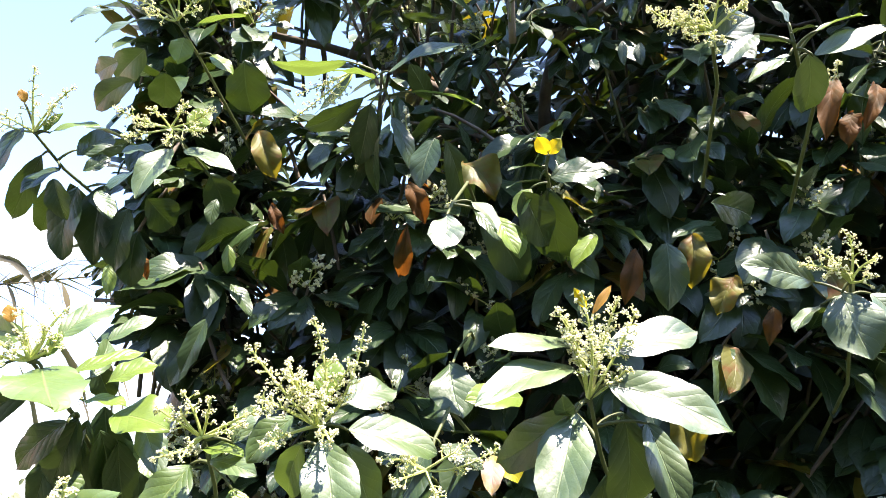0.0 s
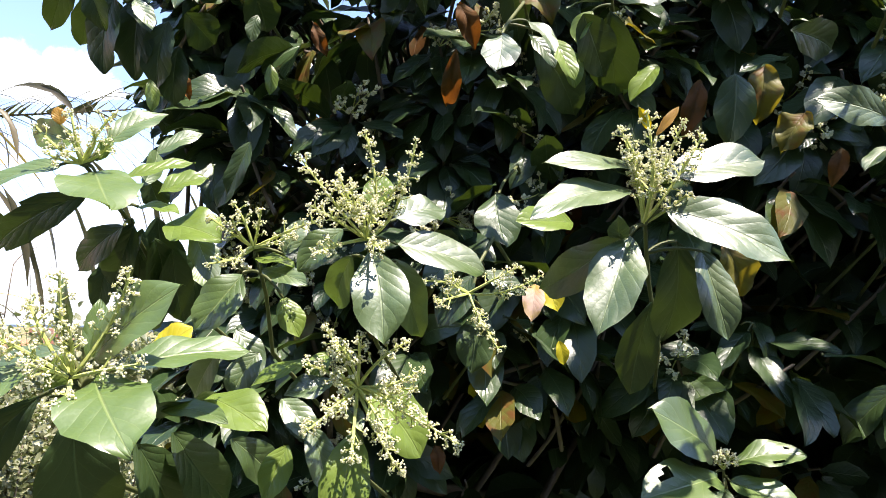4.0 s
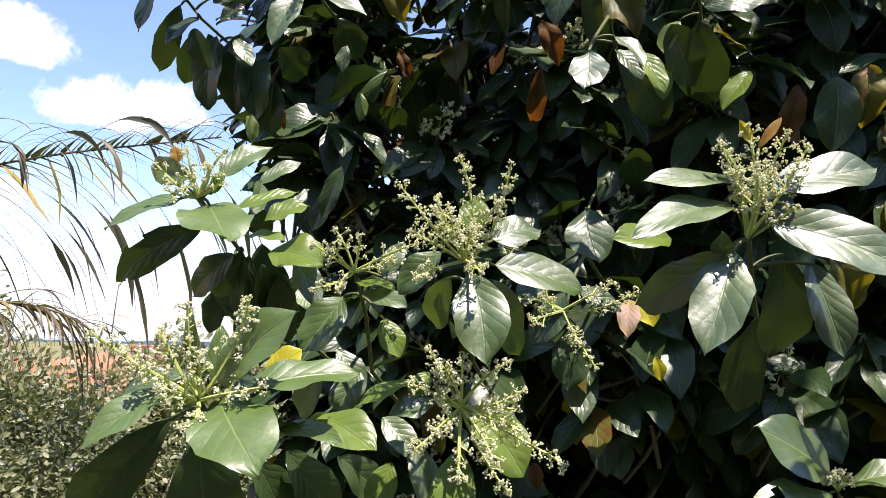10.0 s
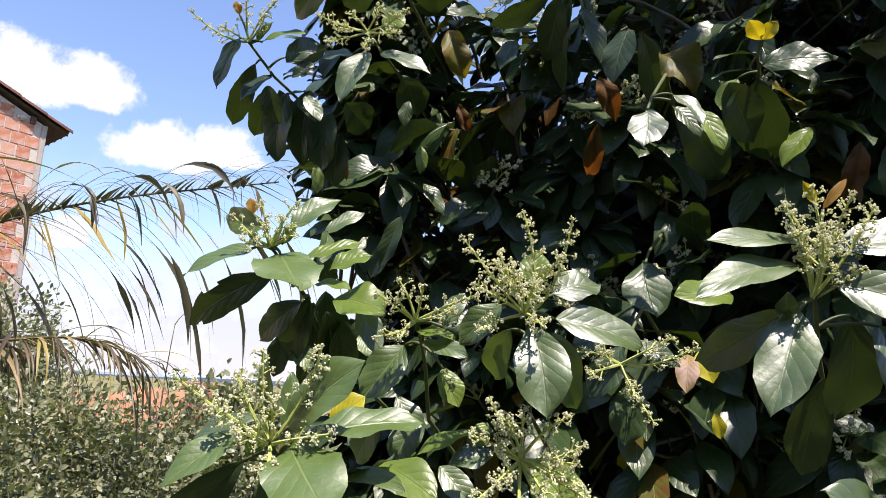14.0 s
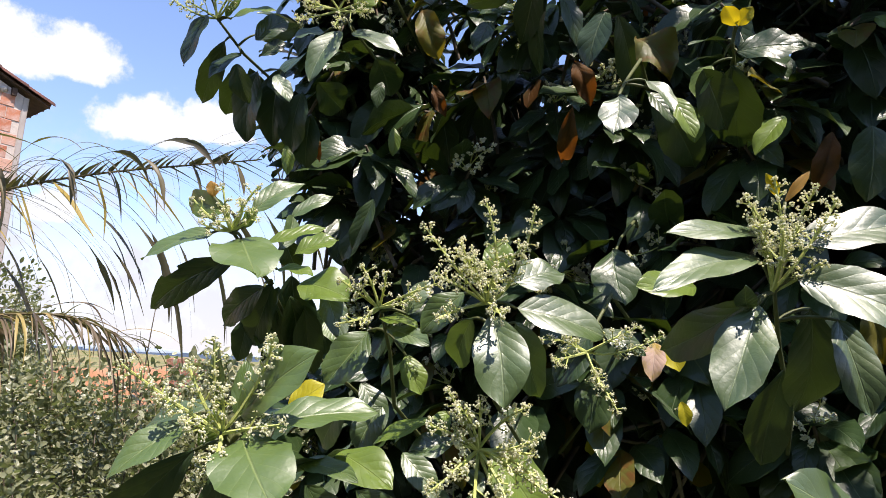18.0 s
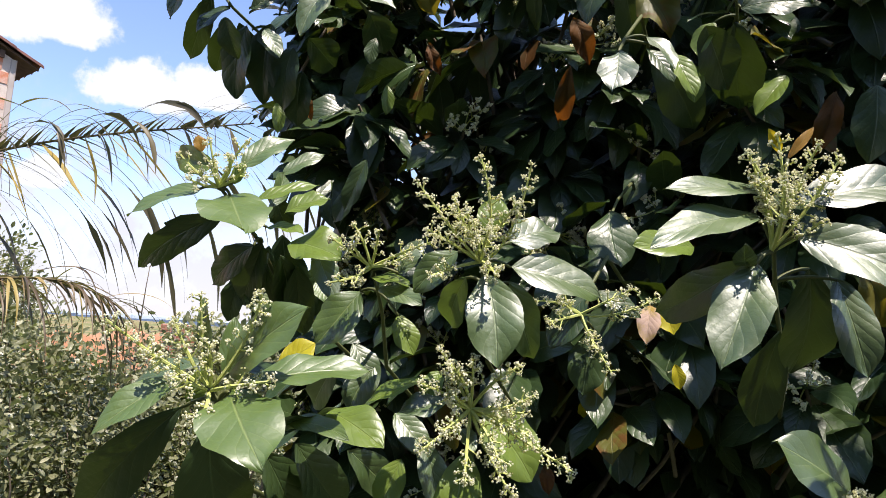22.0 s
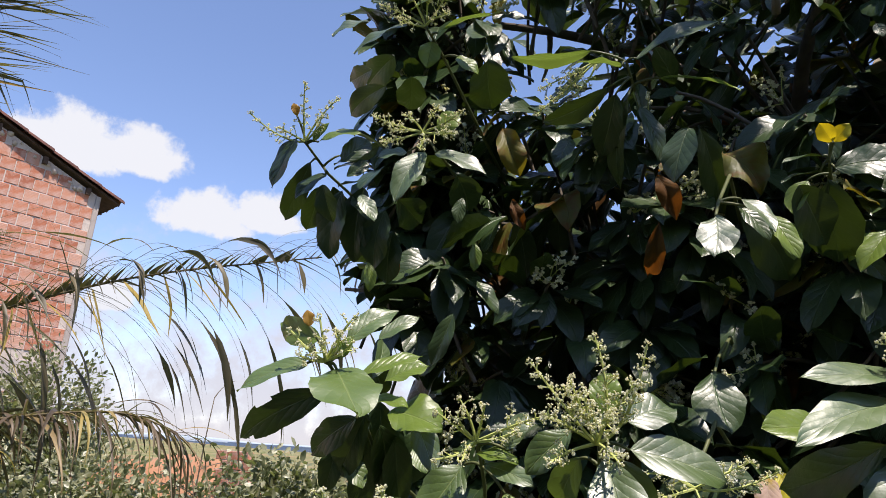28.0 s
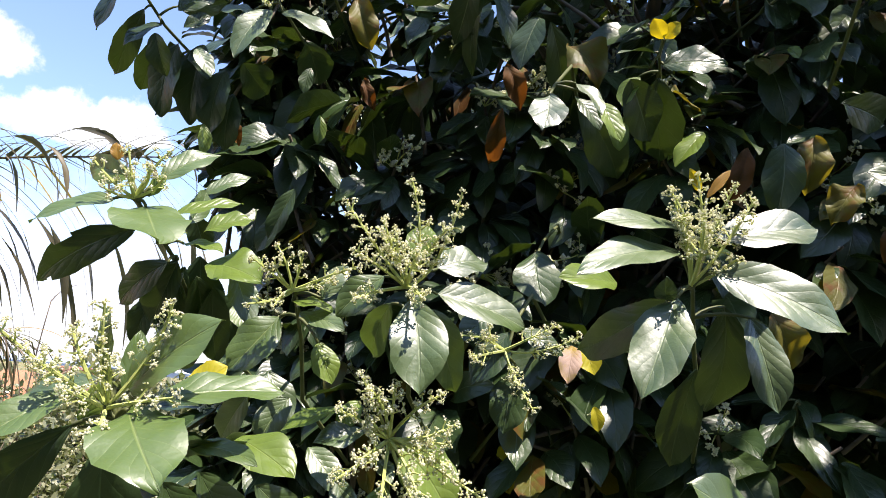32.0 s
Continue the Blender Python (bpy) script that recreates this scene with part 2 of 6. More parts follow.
EARTH = plain_material("red_earth", (0.33, 0.15, 0.075), (0.42, 0.24, 0.14), 0.9, 0.95, 0.5, 0.03, 9.0)
MORTAR = plain_material("grey_mortar", (0.54, 0.45, 0.39), (0.66, 0.58, 0.51), 9.0, 0.95, 0.7, 0.01)
PLASTER = plain_material("bare_cement", (0.40, 0.35, 0.32), (0.52, 0.46, 0.42), 3.0, 0.92, 0.6, 0.008)
# neutral grey for the added wall, so its bounce stays untinted
BLOCKER_GREY = plain_material("blocker_grey", (0.27, 0.28, 0.29), (0.36, 0.37, 0.38), 3.0, 0.92, 0.6, 0.008)
TILE = plain_material("roof_tile", (0.10, 0.045, 0.035), (0.19, 0.085, 0.06), 7.0, 0.9, 0.6, 0.008)
TIMBER = plain_material("old_timber", (0.06, 0.035, 0.025), (0.12, 0.075, 0.05), 12.0, 0.85, 0.5, 0.004)
STEEL = plain_material("painted_steel", (0.50, 0.52, 0.55), (0.60, 0.62, 0.64), 20.0, 0.45, 0.1, 0.001)
# pale blue stands for the haze of distance, not the hills' own colour
HAZED = plain_material("hazed_hill", (0.32, 0.39, 0.47), (0.38, 0.44, 0.50), 0.004, 0.95, 0.1, 1.0)
RACHIS = plain_material("palm_rib", (0.10, 0.085, 0.04), (0.20, 0.15, 0.07), 12.0, 0.6, 0.3, 0.002)


def brick_material(name="hollow_brick", joined=False):
    k = Mat(name, 0.9, 0.25)
    rnd = k.node("ShaderNodeNewGeometry").outputs["Random Per Island"] if joined else k.node("ShaderNodeObjectInfo").outputs["Random"]
    c = k.ramp(rnd, (0.0, (0.36, 0.125, 0.07)), (0.35, (0.50, 0.195, 0.11)), (0.75, (0.56, 0.25, 0.15)), (1.0, (0.62, 0.37, 0.27)))
    tc = k.node("ShaderNodeTexCoord")
    sp = k.node("ShaderNodeSeparateXYZ")
    k.put(sp.inputs[0], tc.outputs["Object"])
    groove = k.math("ABSOLUTE", k.math("SINE", k.math("MULTIPLY", sp.outputs[2], 150.0)))
    n = k.noise(14.0, 5.0)
    c = k.mix(k.ramp(n, (0.42, (0, 0, 0)), (0.72, (0.85, 0.85, 0.85))), c, (0.60, 0.45, 0.38))
    c = k.mix(k.math("MULTIPLY", k.noise(90.0, 4.0), 0.4), c, (0.32, 0.10, 0.06))
    k.colour(c)
    k.bump(k.math("ADD", k.math("MULTIPLY", groove, 0.22), n), 0.5, 0.006)
    return k.m


BRICK = brick_material()
BRICK_MASS = brick_material("hollow_brick_mass", True)


def dry_palm_material(name="palm_leaflet", tones=((0.035, 0.042, 0.02), (0.075, 0.08, 0.035), (0.17, 0.15, 0.06), (0.36, 0.28, 0.05), (0.45, 0.26, 0.05))):
    k = Mat(name, 0.5, 0.5)
    rnd = k.node("ShaderNodeNewGeometry").outputs["Random Per Island"]
    c = k.ramp(rnd, *zip((0.0, 0.6, 0.8, 0.93, 1.0), tones))
    c = k.mix(k.math("MULTIPLY", k.noise(7.0, 4.0), 0.5), c, (0.13, 0.09, 0.05))
    k.colour(c)
    k.bump(k.noise(120.0, 2.0), 0.2, 0.002)
    k.see_through((0.25, 0.24, 0.06), 0.22)
    return k.m


PALM = dry_palm_material()
PALM_OLD = dry_palm_material("palm_old_leaflet", ((0.045, 0.032, 0.020), (0.105, 0.075, 0.045), (0.21, 0.16, 0.08), (0.34, 0.24, 0.09), (0.42, 0.34, 0.10)))
PALM_DARK = dry_palm_material("palm_dark_strip", ((0.022, 0.026, 0.015), (0.045, 0.045, 0.024), (0.075, 0.065, 0.03), (0.12, 0.10, 0.04), (0.20, 0.15, 0.05)))
PALM_DRY = plain_material("palm_strip", (0.46, 0.32, 0.05), (0.50, 0.41, 0.15), 6.0, 0.6, 0.2, 0.002, thin=(0.4, 0.3, 0.06))


def glass_material():
    k = Mat("window_glass", 0.06, 0.6)
    k.colour((0.03, 0.035, 0.045))
    return k.m


GLASS = glass_material()


def ground_material():
    k = Mat("ground", 0.95, 0.2)
    tc = k.node("ShaderNodeTexCoord")
    sp = k.node("ShaderNodeSeparateXYZ")
    k.put(sp.inputs[0], tc.outputs["Object"])
    big = k.noise(0.012, 6.0, 0.6)
    small = k.noise(2.2, 6.0, 0.65)
    field = k.ramp(big, (0.30, (0.10, 0.13, 0.045)), (0.5, (0.19, 0.18, 0.075)), (0.66, (0.30, 0.20, 0.11)))
    near = k.ramp(small, (0.32, (0.045, 0.07, 0.022)), (0.52, (0.09, 0.105, 0.04)), (0.72, (0.24, 0.16, 0.09)))
    dist = k.node("ShaderNodeMapRange")
    k.put(dist.inputs[0], k.math("POWER", k.math("ADD", k.math("MULTIPLY", sp.outputs[0], sp.outputs[0]), k.math("MULTIPLY", sp.outputs[1], sp.outputs[1])), 0.5))
    dist.inputs[1].default_value, dist.inputs[2].default_value = 25.0, 60.0
    yard = k.ramp(small, (0.3, (0.028, 0.048, 0.016)), (0.5, (0.05, 0.062, 0.024)), (0.7, (0.085, 0.075, 0.04)))
    inner = k.node("ShaderNodeMapRange")
    k.put(inner.inputs[0], k.math("POWER", k.math("ADD", k.math("MULTIPLY", sp.outputs[0], sp.outputs[0]), k.math("MULTIPLY", sp.outputs[1], sp.outputs[1])), 0.5))
    inner.inputs[1].default_value, inner.inputs[2].default_value = 6.5, 8.5
    near = k.mix(inner.outputs[0], yard, near)
    k.colour(k.mix(dist.outputs[0], near, field))
    k.bump(small, 0.5, 0.05)
    return k.m


GROUND = ground_material()

# ---- mesh helpers ----


def mesh_object(name, verts, faces, mats, parent=None, uvs=None, index=None, smooth=True, label=""):
    me = bpy.data.meshes.new(name)
    me.from_pydata(verts if isinstance(verts, list) else verts.tolist(), [], faces if isinstance(faces, list) else faces.tolist())
    for m in mats:
        me.materials.append(m)
    if index is not None:
        me.polygons.foreach_set("material_index", np.asarray(index, dtype=np.int32))
    if uvs is not None:
        layer = me.uv_layers.new(name="UVMap")
        loops = np.empty(len(me.loops), dtype=np.int32)
        me.loops.foreach_get("vertex_index", loops)
        layer.data.foreach_set("uv", np.asarray(uvs, dtype=np.float32)[loops].ravel())
    if smooth:
        me.polygons.foreach_set("use_smooth", np.ones(len(me.polygons), dtype=bool))
    me.update()
    ob = new(name, me)
    if parent is not None:
        ob.parent = parent
    if label:
        tagged(ob, label)
    return ob


def part(name, bm, material, parent, label=""):
    me = bpy.data.meshes.new(name)
    bm.to_mesh(me)
    bm.free()
    me.materials.append(material)
    ob = new(name, me)
    ob.parent = parent
    if label:
        tagged(ob, label)
    return ob


def unit(v):
    v = np.asarray(v, float)
    return v / max(1e-9, np.linalg.norm(v))


class Soup:
    """Collects vertices and faces of one mesh."""

    def __init__(self):
        self.v, self.f, self.i, self.uv, self.n = [], [], [], [], 0

    def add(self, verts, faces, mat=0, uv=None):
        verts = np.asarray(verts, float)
        self.v.append(verts)
        self.f.append(np.asarray(faces, int) + self.n)
        self.i.append(np.full(len(faces), mat))
        self.uv.append(np.zeros((len(verts), 2)) if uv is None else np.asarray(uv))
        self.n += len(verts)

    def add_many(self, shape, bases, rots, sizes, mat=0):
        """Many turned and scaled copies of one small shape."""
        v, f, uv = shape
        n, c = len(bases), len(v)
        if not n:
            return
        out = np.einsum("nij,vj->nvi", rots, v) * np.asarray(sizes)[:, None, None] + np.asarray(bases)[:, None]
        self.v.append(out.reshape(-1, 3))
        faces = (f[None] + (np.arange(n) * c)[:, None, None]).reshape(-1, f.shape[1]) + self.n
        self.f.append(faces)
        self.i.append(np.full(len(faces), mat))
        self.uv.append(np.tile(uv, (n, 1)))
        self.n += n * c

    def object(self, name, mats, parent=None, smooth=True, label=""):
        verts = np.concatenate(self.v)
        faces = [r for block in self.f for r in block.tolist()]
        return mesh_object(name, verts, faces, mats, parent, np.concatenate(self.uv), np.concatenate(self.i), smooth, label)


def tube(soup, pts, radii, sides=6, mat=0):
    pts = np.asarray(pts, float)
    n = len(pts)
    tang = np.gradient(pts, axis=0)
    ref = np.array((0.31, 0.17, 0.93))
    rings = []
    for p, t, r in zip(pts, tang, radii):
        t = unit(t)
        a = unit(np.cross(t, ref))
        b = np.cross(t, a)
        ang = np.linspace(0, 2 * np.pi, sides, endpoint=False)
        rings.append(p + r * (np.cos(ang)[:, None] * a + np.sin(ang)[:, None] * b))
    verts = np.concatenate(rings + [pts[-1:]])
    faces = []
    for k in range(n - 1):
        for s in range(sides):
            q = (s + 1) % sides
            faces.append((k * sides + s, k * sides + q, (k + 1) * sides + q, (k + 1) * sides + s))
    cap = [((n - 1) * sides + s, (n - 1) * sides + (s + 1) % sides, n * sides, n * sides) for s in range(sides)]
    soup.add(verts, faces, mat)
    base = soup.n - len(verts)
    soup.f.append(np.array([c[:3] for c in cap]) + base)
    soup.i.append(np.full(len(cap), mat))


def bend(a, b, sag, n=8):
    """Points from a to b with a sideways bow."""
    a, b = np.asarray(a, float), np.asarray(b, float)
    s = np.linspace(0, 1, n)[:, None]
    return a + (b - a) * s + np.asarray(sag, float) * 4 * s * (1 - s)


# ---- leaves ----


def leaf_grid(length, width, fold, arch, wave, rng, rows=14, cols=8, shape=1.0):
    """A leaf blade along +y with its upper face to +z."""
    k = np.linspace(0, 1, rows + 1)
    v = 0.45 * k + 0.55 * (0.5 - 0.5 * np.cos(np.pi * k))
    w = np.sin(np.pi * v ** (shape * rng.uniform(0.88, 1.12))) ** rng.uniform(0.60, 0.74)
    q = np.clip((v - 0.86) / 0.14, 0, 1)
    w *= 1 - 0.35 * q
    w[0], w[-1] = 0.04, 0.015
    u = np.linspace(-1, 1, cols + 1)
    uu, vv = np.meshgrid(u, v)
    half = (width / 2) * w[:, None]
    ph = rng.uniform(0, 6.28, 3)
    edge = 1 + 0.035 * np.sin(vv * 17 + ph[0]) + 0.02 * np.sin(vv * 41 + ph[1])
    x = uu * half * edge
    bow = rng.uniform(-0.05, 0.05) * length
    x = x + bow * 4 * (vv * (1 - vv))
    z = arch * length * 4 * vv * (1 - vv) + fold * np.abs(uu) * half
    z = z + wave * width * np.abs(uu) ** 1.5 * np.sin(vv * rng.uniform(9, 14) + ph[2] + np.sign(uu) * 1.3)
    z = z - 0.35 * fold * (np.abs(uu) ** 3) * half
    z = z + rng.uniform(-0.32, 0.32) * uu * half * (vv - 0.2)
    y = vv * length
    verts = np.stack([x, y, z], -1).reshape(-1, 3)
    uv = np.stack([uu * 0.5 + 0.5, vv], -1).reshape(-1, 2)
    c = cols + 1
    r0, c0 = np.meshgrid(np.arange(rows), np.arange(cols), indexing="ij")
    i = (r0 * c + c0).ravel()
    faces = np.stack([i, i + 1, i + c + 1, i + c], -1)
    return verts, faces, uv


def frame_of(base, tip, up):
    base, tip = np.asarray(base, float), np.asarray(tip, float)
    y = unit(tip - base)
    z = np.asarray(up, float)
    z = unit(z - y * (z @ y))
    x = np.cross(y, z)
    return np.stack([x, y, z], -1), np.linalg.norm(tip - base)


LEAF_NAMES = {"leaf_green": "", "leaf_shaded": "", "leaf_sunlit": "leaf in a mid-green brightened for sunlight", "leaf_fresh": "light green young leaf", "leaf_yellow": "yellow ageing leaf", "leaf_brown": "orange-brown withered leaf", "leaf_dry_pink": "curled pinkish dry leaf", "leaf_turning": "leaf turning yellow and brown", "leaf_young": "small orange new leaf"}
leaf_rng = np.random.default_rng(11)


def leaf(shoot, base, tip, up, width, mat=None, arch=0.06, fold=0.27, wave=0.055, bites=()):
    """One leaf of a shoot, from its base to its tip, upper face towards up."""
    # leaves further back and higher get the green with shade painted in
    mat = mat or (GREEN if base[1] < 1.1 or base[2] < 1.5 else SHADED)
    rot, length = frame_of(base, tip, up)
    verts, faces, uv = leaf_grid(length, width * 0.9, fold * leaf_rng.uniform(0.75, 1.25), arch, wave, leaf_rng, 16, 10)
    if bites:
        gone = {r * 10 + c for r, c in bites}
        faces = faces[[k for k in range(len(faces)) if k not in gone]]
    ob = mesh_object("leaf", verts @ rot.T, faces, [mat], shoot, uv, label=LEAF_NAMES[mat.name])
    ob.location = base
    return ob


def shoot_stem(tree_ob, pts, radius, joints):
    """The woody and green stem of one shoot, with a short stalk to each leaf."""
    s = Soup()
    pts = np.asarray(pts, float)
    fine = np.concatenate([bend(pts[k], pts[k + 1], (0, 0, 0), 5)[:-1] for k in range(len(pts) - 1)] + [pts[-1:]])
    tube(s, fine, np.linspace(radius * 0.85, radius * 0.55, len(fine)), 7)
    for j in joints:
        j = np.asarray(j, float)
        near = fine[np.argmin(np.linalg.norm(fine - j, axis=1))]
        if np.linalg.norm(j - near) > 0.004:
            tube(s, bend(near, j, (0, 0, 0.004), 5), np.linspace(0.0026, 0.0018, 5), 5)
    return s.object("shoot", [TWIG], tree_ob)


def flower_shape(rng):
    """A small six-petalled flower of unit size, facing +z."""
    p, axis = np.zeros(3), np.array((0, 0, 1.0))
    verts, faces = [p - axis * 0.55, p + axis * 0.3], []
    for k in range(6):
        t = k * np.pi / 3
        ring = lambda q, r, h: np.array((math.cos(q) * r, math.sin(q) * r, h))
        n = len(verts)
        verts += [ring(t, 0.95, rng.uniform(0.1, 0.7)), ring(t + 0.5, 0.72, 0.2), ring(t - 0.5, 0.72, 0.2)]
        faces += [(0, n + 2, n, n + 1), (1, n + 1, n, n + 2)]
    return np.array(verts), np.array(faces), np.zeros((len(verts), 2))


def bud_shape(rng):
    """A closed round bud of unit size."""
    verts, faces = [], []
    for r, h in ((0.28, -0.6), (0.66, -0.15), (0.62, 0.35), (0.25, 0.75)):
        verts += [np.array((math.cos(k * np.pi / 3) * r * rng.uniform(0.9, 1.1), math.sin(k * np.pi / 3) * r, h)) for k in range(6)]
    for j in range(3):
        faces += [(j * 6 + k, j * 6 + (k + 1) % 6, j * 6 + 6 + (k + 1) % 6, j * 6 + 6 + k) for k in range(6)]
    faces += [(18, 19, 20, 21), (18, 21, 22, 23)]
    return np.array(verts), np.array(faces), np.zeros((len(verts), 2))


SPECKS = [(np.array(((0.8, 0, 0), (-0.8, 0, 0), (0, 0.8, 0), (0, -0.8, 0), (0, 0, 0.9), (0, 0, -0.7))), np.array(((0, 2, 4), (2, 1, 4), (1, 3, 4), (3, 0, 4), (2, 0, 5), (1, 2, 5), (3, 1, 5), (0, 3, 5))), np.zeros((6, 2)))] * 4
FLOWERS = [flower_shape(np.random.default_rng(k)) for k in range(2)] + [bud_shape(np.random.default_rng(k)) for k in range(2)]


def turns(axes, rng):
    """Rotations that bring +z to each axis, with a random spin."""
    z = axes / np.linalg.norm(axes, axis=1, keepdims=True)
    x = np.cross(z, rng.normal(size=z.shape))
    x /= np.linalg.norm(x, axis=1, keepdims=True)
    return np.stack([x, np.cross(z, x), z], -1)


def panicle_into(s, base, tips, rng, flower_size=0.0017, stalk=0.0023, density=1.0, shapes=None):
    """Stalks that fork into short branchlets, each ending in a tight cluster of buds and open flowers."""
    base = np.asarray(base, float)
    heads, ways = [], []

    def cluster(at, way, n, r):
        o = rng.normal(size=(n, 3)) + way * 0.7
        o /= np.linalg.norm(o, axis=1, keepdims=True)
        heads.append(at + o * rng.uniform(0.25, 1.0, (n, 1)) * r)
        ways.append(o)

    for tip in tips:
        tip = np.asarray(tip, float)
        length = np.linalg.norm(tip - base)
        line = bend(base, tip, rng.normal(size=3) * length * 0.06, 9)
        tube(s, line, np.linspace(stalk, stalk * 0.5, 9), 5, 0)
        d = unit(tip - base)
        count = max(4, int(length * 160 * density))
        turn = rng.uniform(0, 6.28)
        a = unit(np.cross(d, (0.2, 0.3, 0.9)))
        b = np.cross(d, a)
        for k in range(count):
            f = min(0.97, 0.36 + 0.62 * (k + rng.uniform(0, 0.7)) / count)
            i = min(7, int(f * 8))
            at = line[i] + (line[i + 1] - line[i]) * (f * 8 - i)
            turn += 2.4 + rng.uniform(-0.5, 0.5)
            side = unit(a * math.cos(turn) + b * math.sin(turn) + d * rng.uniform(0.3, 0.9))
            reach = rng.uniform(0.006, 0.017) * (1.3 - 0.75 * f)
            end = at + side * reach
            tube(s, [at, (at + end) / 2 + rng.normal(size=3) * 0.0006, end], [stalk * 0.5, stalk * 0.42, stalk * 0.36], 3, 0)
            cluster(end, side, rng.integers(8, 14), 0.0050)
            if rng.uniform() < 0.4:
                cluster(at + side * reach * 0.5, np.cross(side, d), rng.integers(2, 5), 0.0035)
        cluster(tip, d, rng.integers(10, 16), 0.0056)
    heads, ways = np.concatenate(heads), np.concatenate(ways)
    rots, sizes = turns(ways, rng), flower_size * rng.uniform(0.6, 1.2, len(heads))
    pick = rng.choice(4, len(heads), p=(0.17, 0.17, 0.33, 0.33))
    for k in range(4):
        m = pick == k
        s.add_many((shapes or FLOWERS)[k], heads[m], rots[m], sizes[m], 1)


flower_rng = np.random.default_rng(5)


def panicle(shoot, base, *tips, density=1.0):
    """A shoot's flower head: its long stalks, with shorter ones filling the middle."""
    s = Soup()
    ends = [np.asarray(t, float) for t in tips]
    root = np.asarray(base, float)
    inner = []
    for k in range(0, len(ends) - 6, 2 if len(ends) < 12 else 1):
        q = (ends[k] + ends[(k * 3 + 1) % len(ends)]) / 2
        inner.append(root + (q - root) * flower_rng.uniform(0.5, 0.85) + flower_rng.normal(size=3) * 0.008)
    panicle_into(s, base, ends + inner, flower_rng, density=density)
    return s.object("flower_panicle", [STALK, PETAL], shoot, smooth=False, label="loose panicle of tiny cream-green flowers")


# ---- ground, hills ----


def build_ground():
    radii = np.concatenate([[0.0, 2, 4, 7, 10, 14, 19, 26, 36, 50, 75, 120, 200, 350, 600, 1000, 1700, 2800, 4200]])
    seg = 72
    verts, faces = [(0.0, 0.0, 0.0)], []
    for r in radii[1:]:
        for k in range(seg):
            a = 2 * np.pi * k / seg
            x, y = r * np.sin(a), r * np.cos(a)
            z = 0.07 * noise.noise(Vector((x * 0.3, y * 0.3, 0))) if r < 30 else 0.0
            if r > 26:
                z -= 14 * min(1.0, (r - 26) / 500) ** 0.8
                z += min(18, r * 0.006) * noise.noise(Vector((x * 0.0016, y * 0.0016, 3)))
            if r > 2500:
                z += 8 + 40 * max(0.0, noise.noise(Vector((a * 3.2, 1.7, r * 0.0002))))
            verts.append((x, y, z))
    for k in range(seg):
        faces.append((0, 1 + (k + 1) % seg, 1 + k, 0)[:3])
    for ring in range(len(radii) - 2):
        o = 1 + ring * seg
        for k in range(seg):
            q = (k + 1) % seg
            faces.append((o + k, o + q, o + seg + q, o + seg + k))
    ob = mesh_object("ground", verts, faces, [GROUND])
    tagged(ob, "bare reddish earth giving way to dry green fields", "ground", kind="structure")


build_ground()

# ---- brick house ----
WALL_DIR = np.array((math.cos(radians(68.0)), math.sin(radians(68.0)), 0))
CORNER = np.array((-7.93, 6.85, 0.0))


def on_wall(s, z, out=0.0):
    """A place on the house's side wall: s metres from its far corner, z metres up, out metres proud."""
    n = np.array((WALL_DIR[1], -WALL_DIR[0], 0))
    p = CORNER - WALL_DIR * s + n * out
    return (p[0], p[1], z)


def block(name, s0, s1, z0, z1, o0, o1, mat, parent, label="", bevel=0.0):
    """A box set on the wall's own axes."""
    bm = bmesh.new()
    bmesh.ops.create_cube(bm, size=1.0)
    for v in bm.verts:
        s = s0 + (v.co.x + 0.5) * (s1 - s0)
        o = o0 + (v.co.y + 0.5) * (o1 - o0)
        z = z0 + (v.co.z + 0.5) * (z1 - z0)
        v.co = Vector(on_wall(s, z, o))
    if bevel:
        bmesh.ops.bevel(bm, geom=bm.edges, offset=bevel, segments=1, affect="EDGES")
    bmesh.ops.recalc_face_normals(bm, faces=bm.faces)
    return part(name, bm, mat, parent, label)


ROOF_Z0, ROOF_RISE = 5.02, 0.399


def roof_z(s):
    return ROOF_Z0 + ROOF_RISE * s


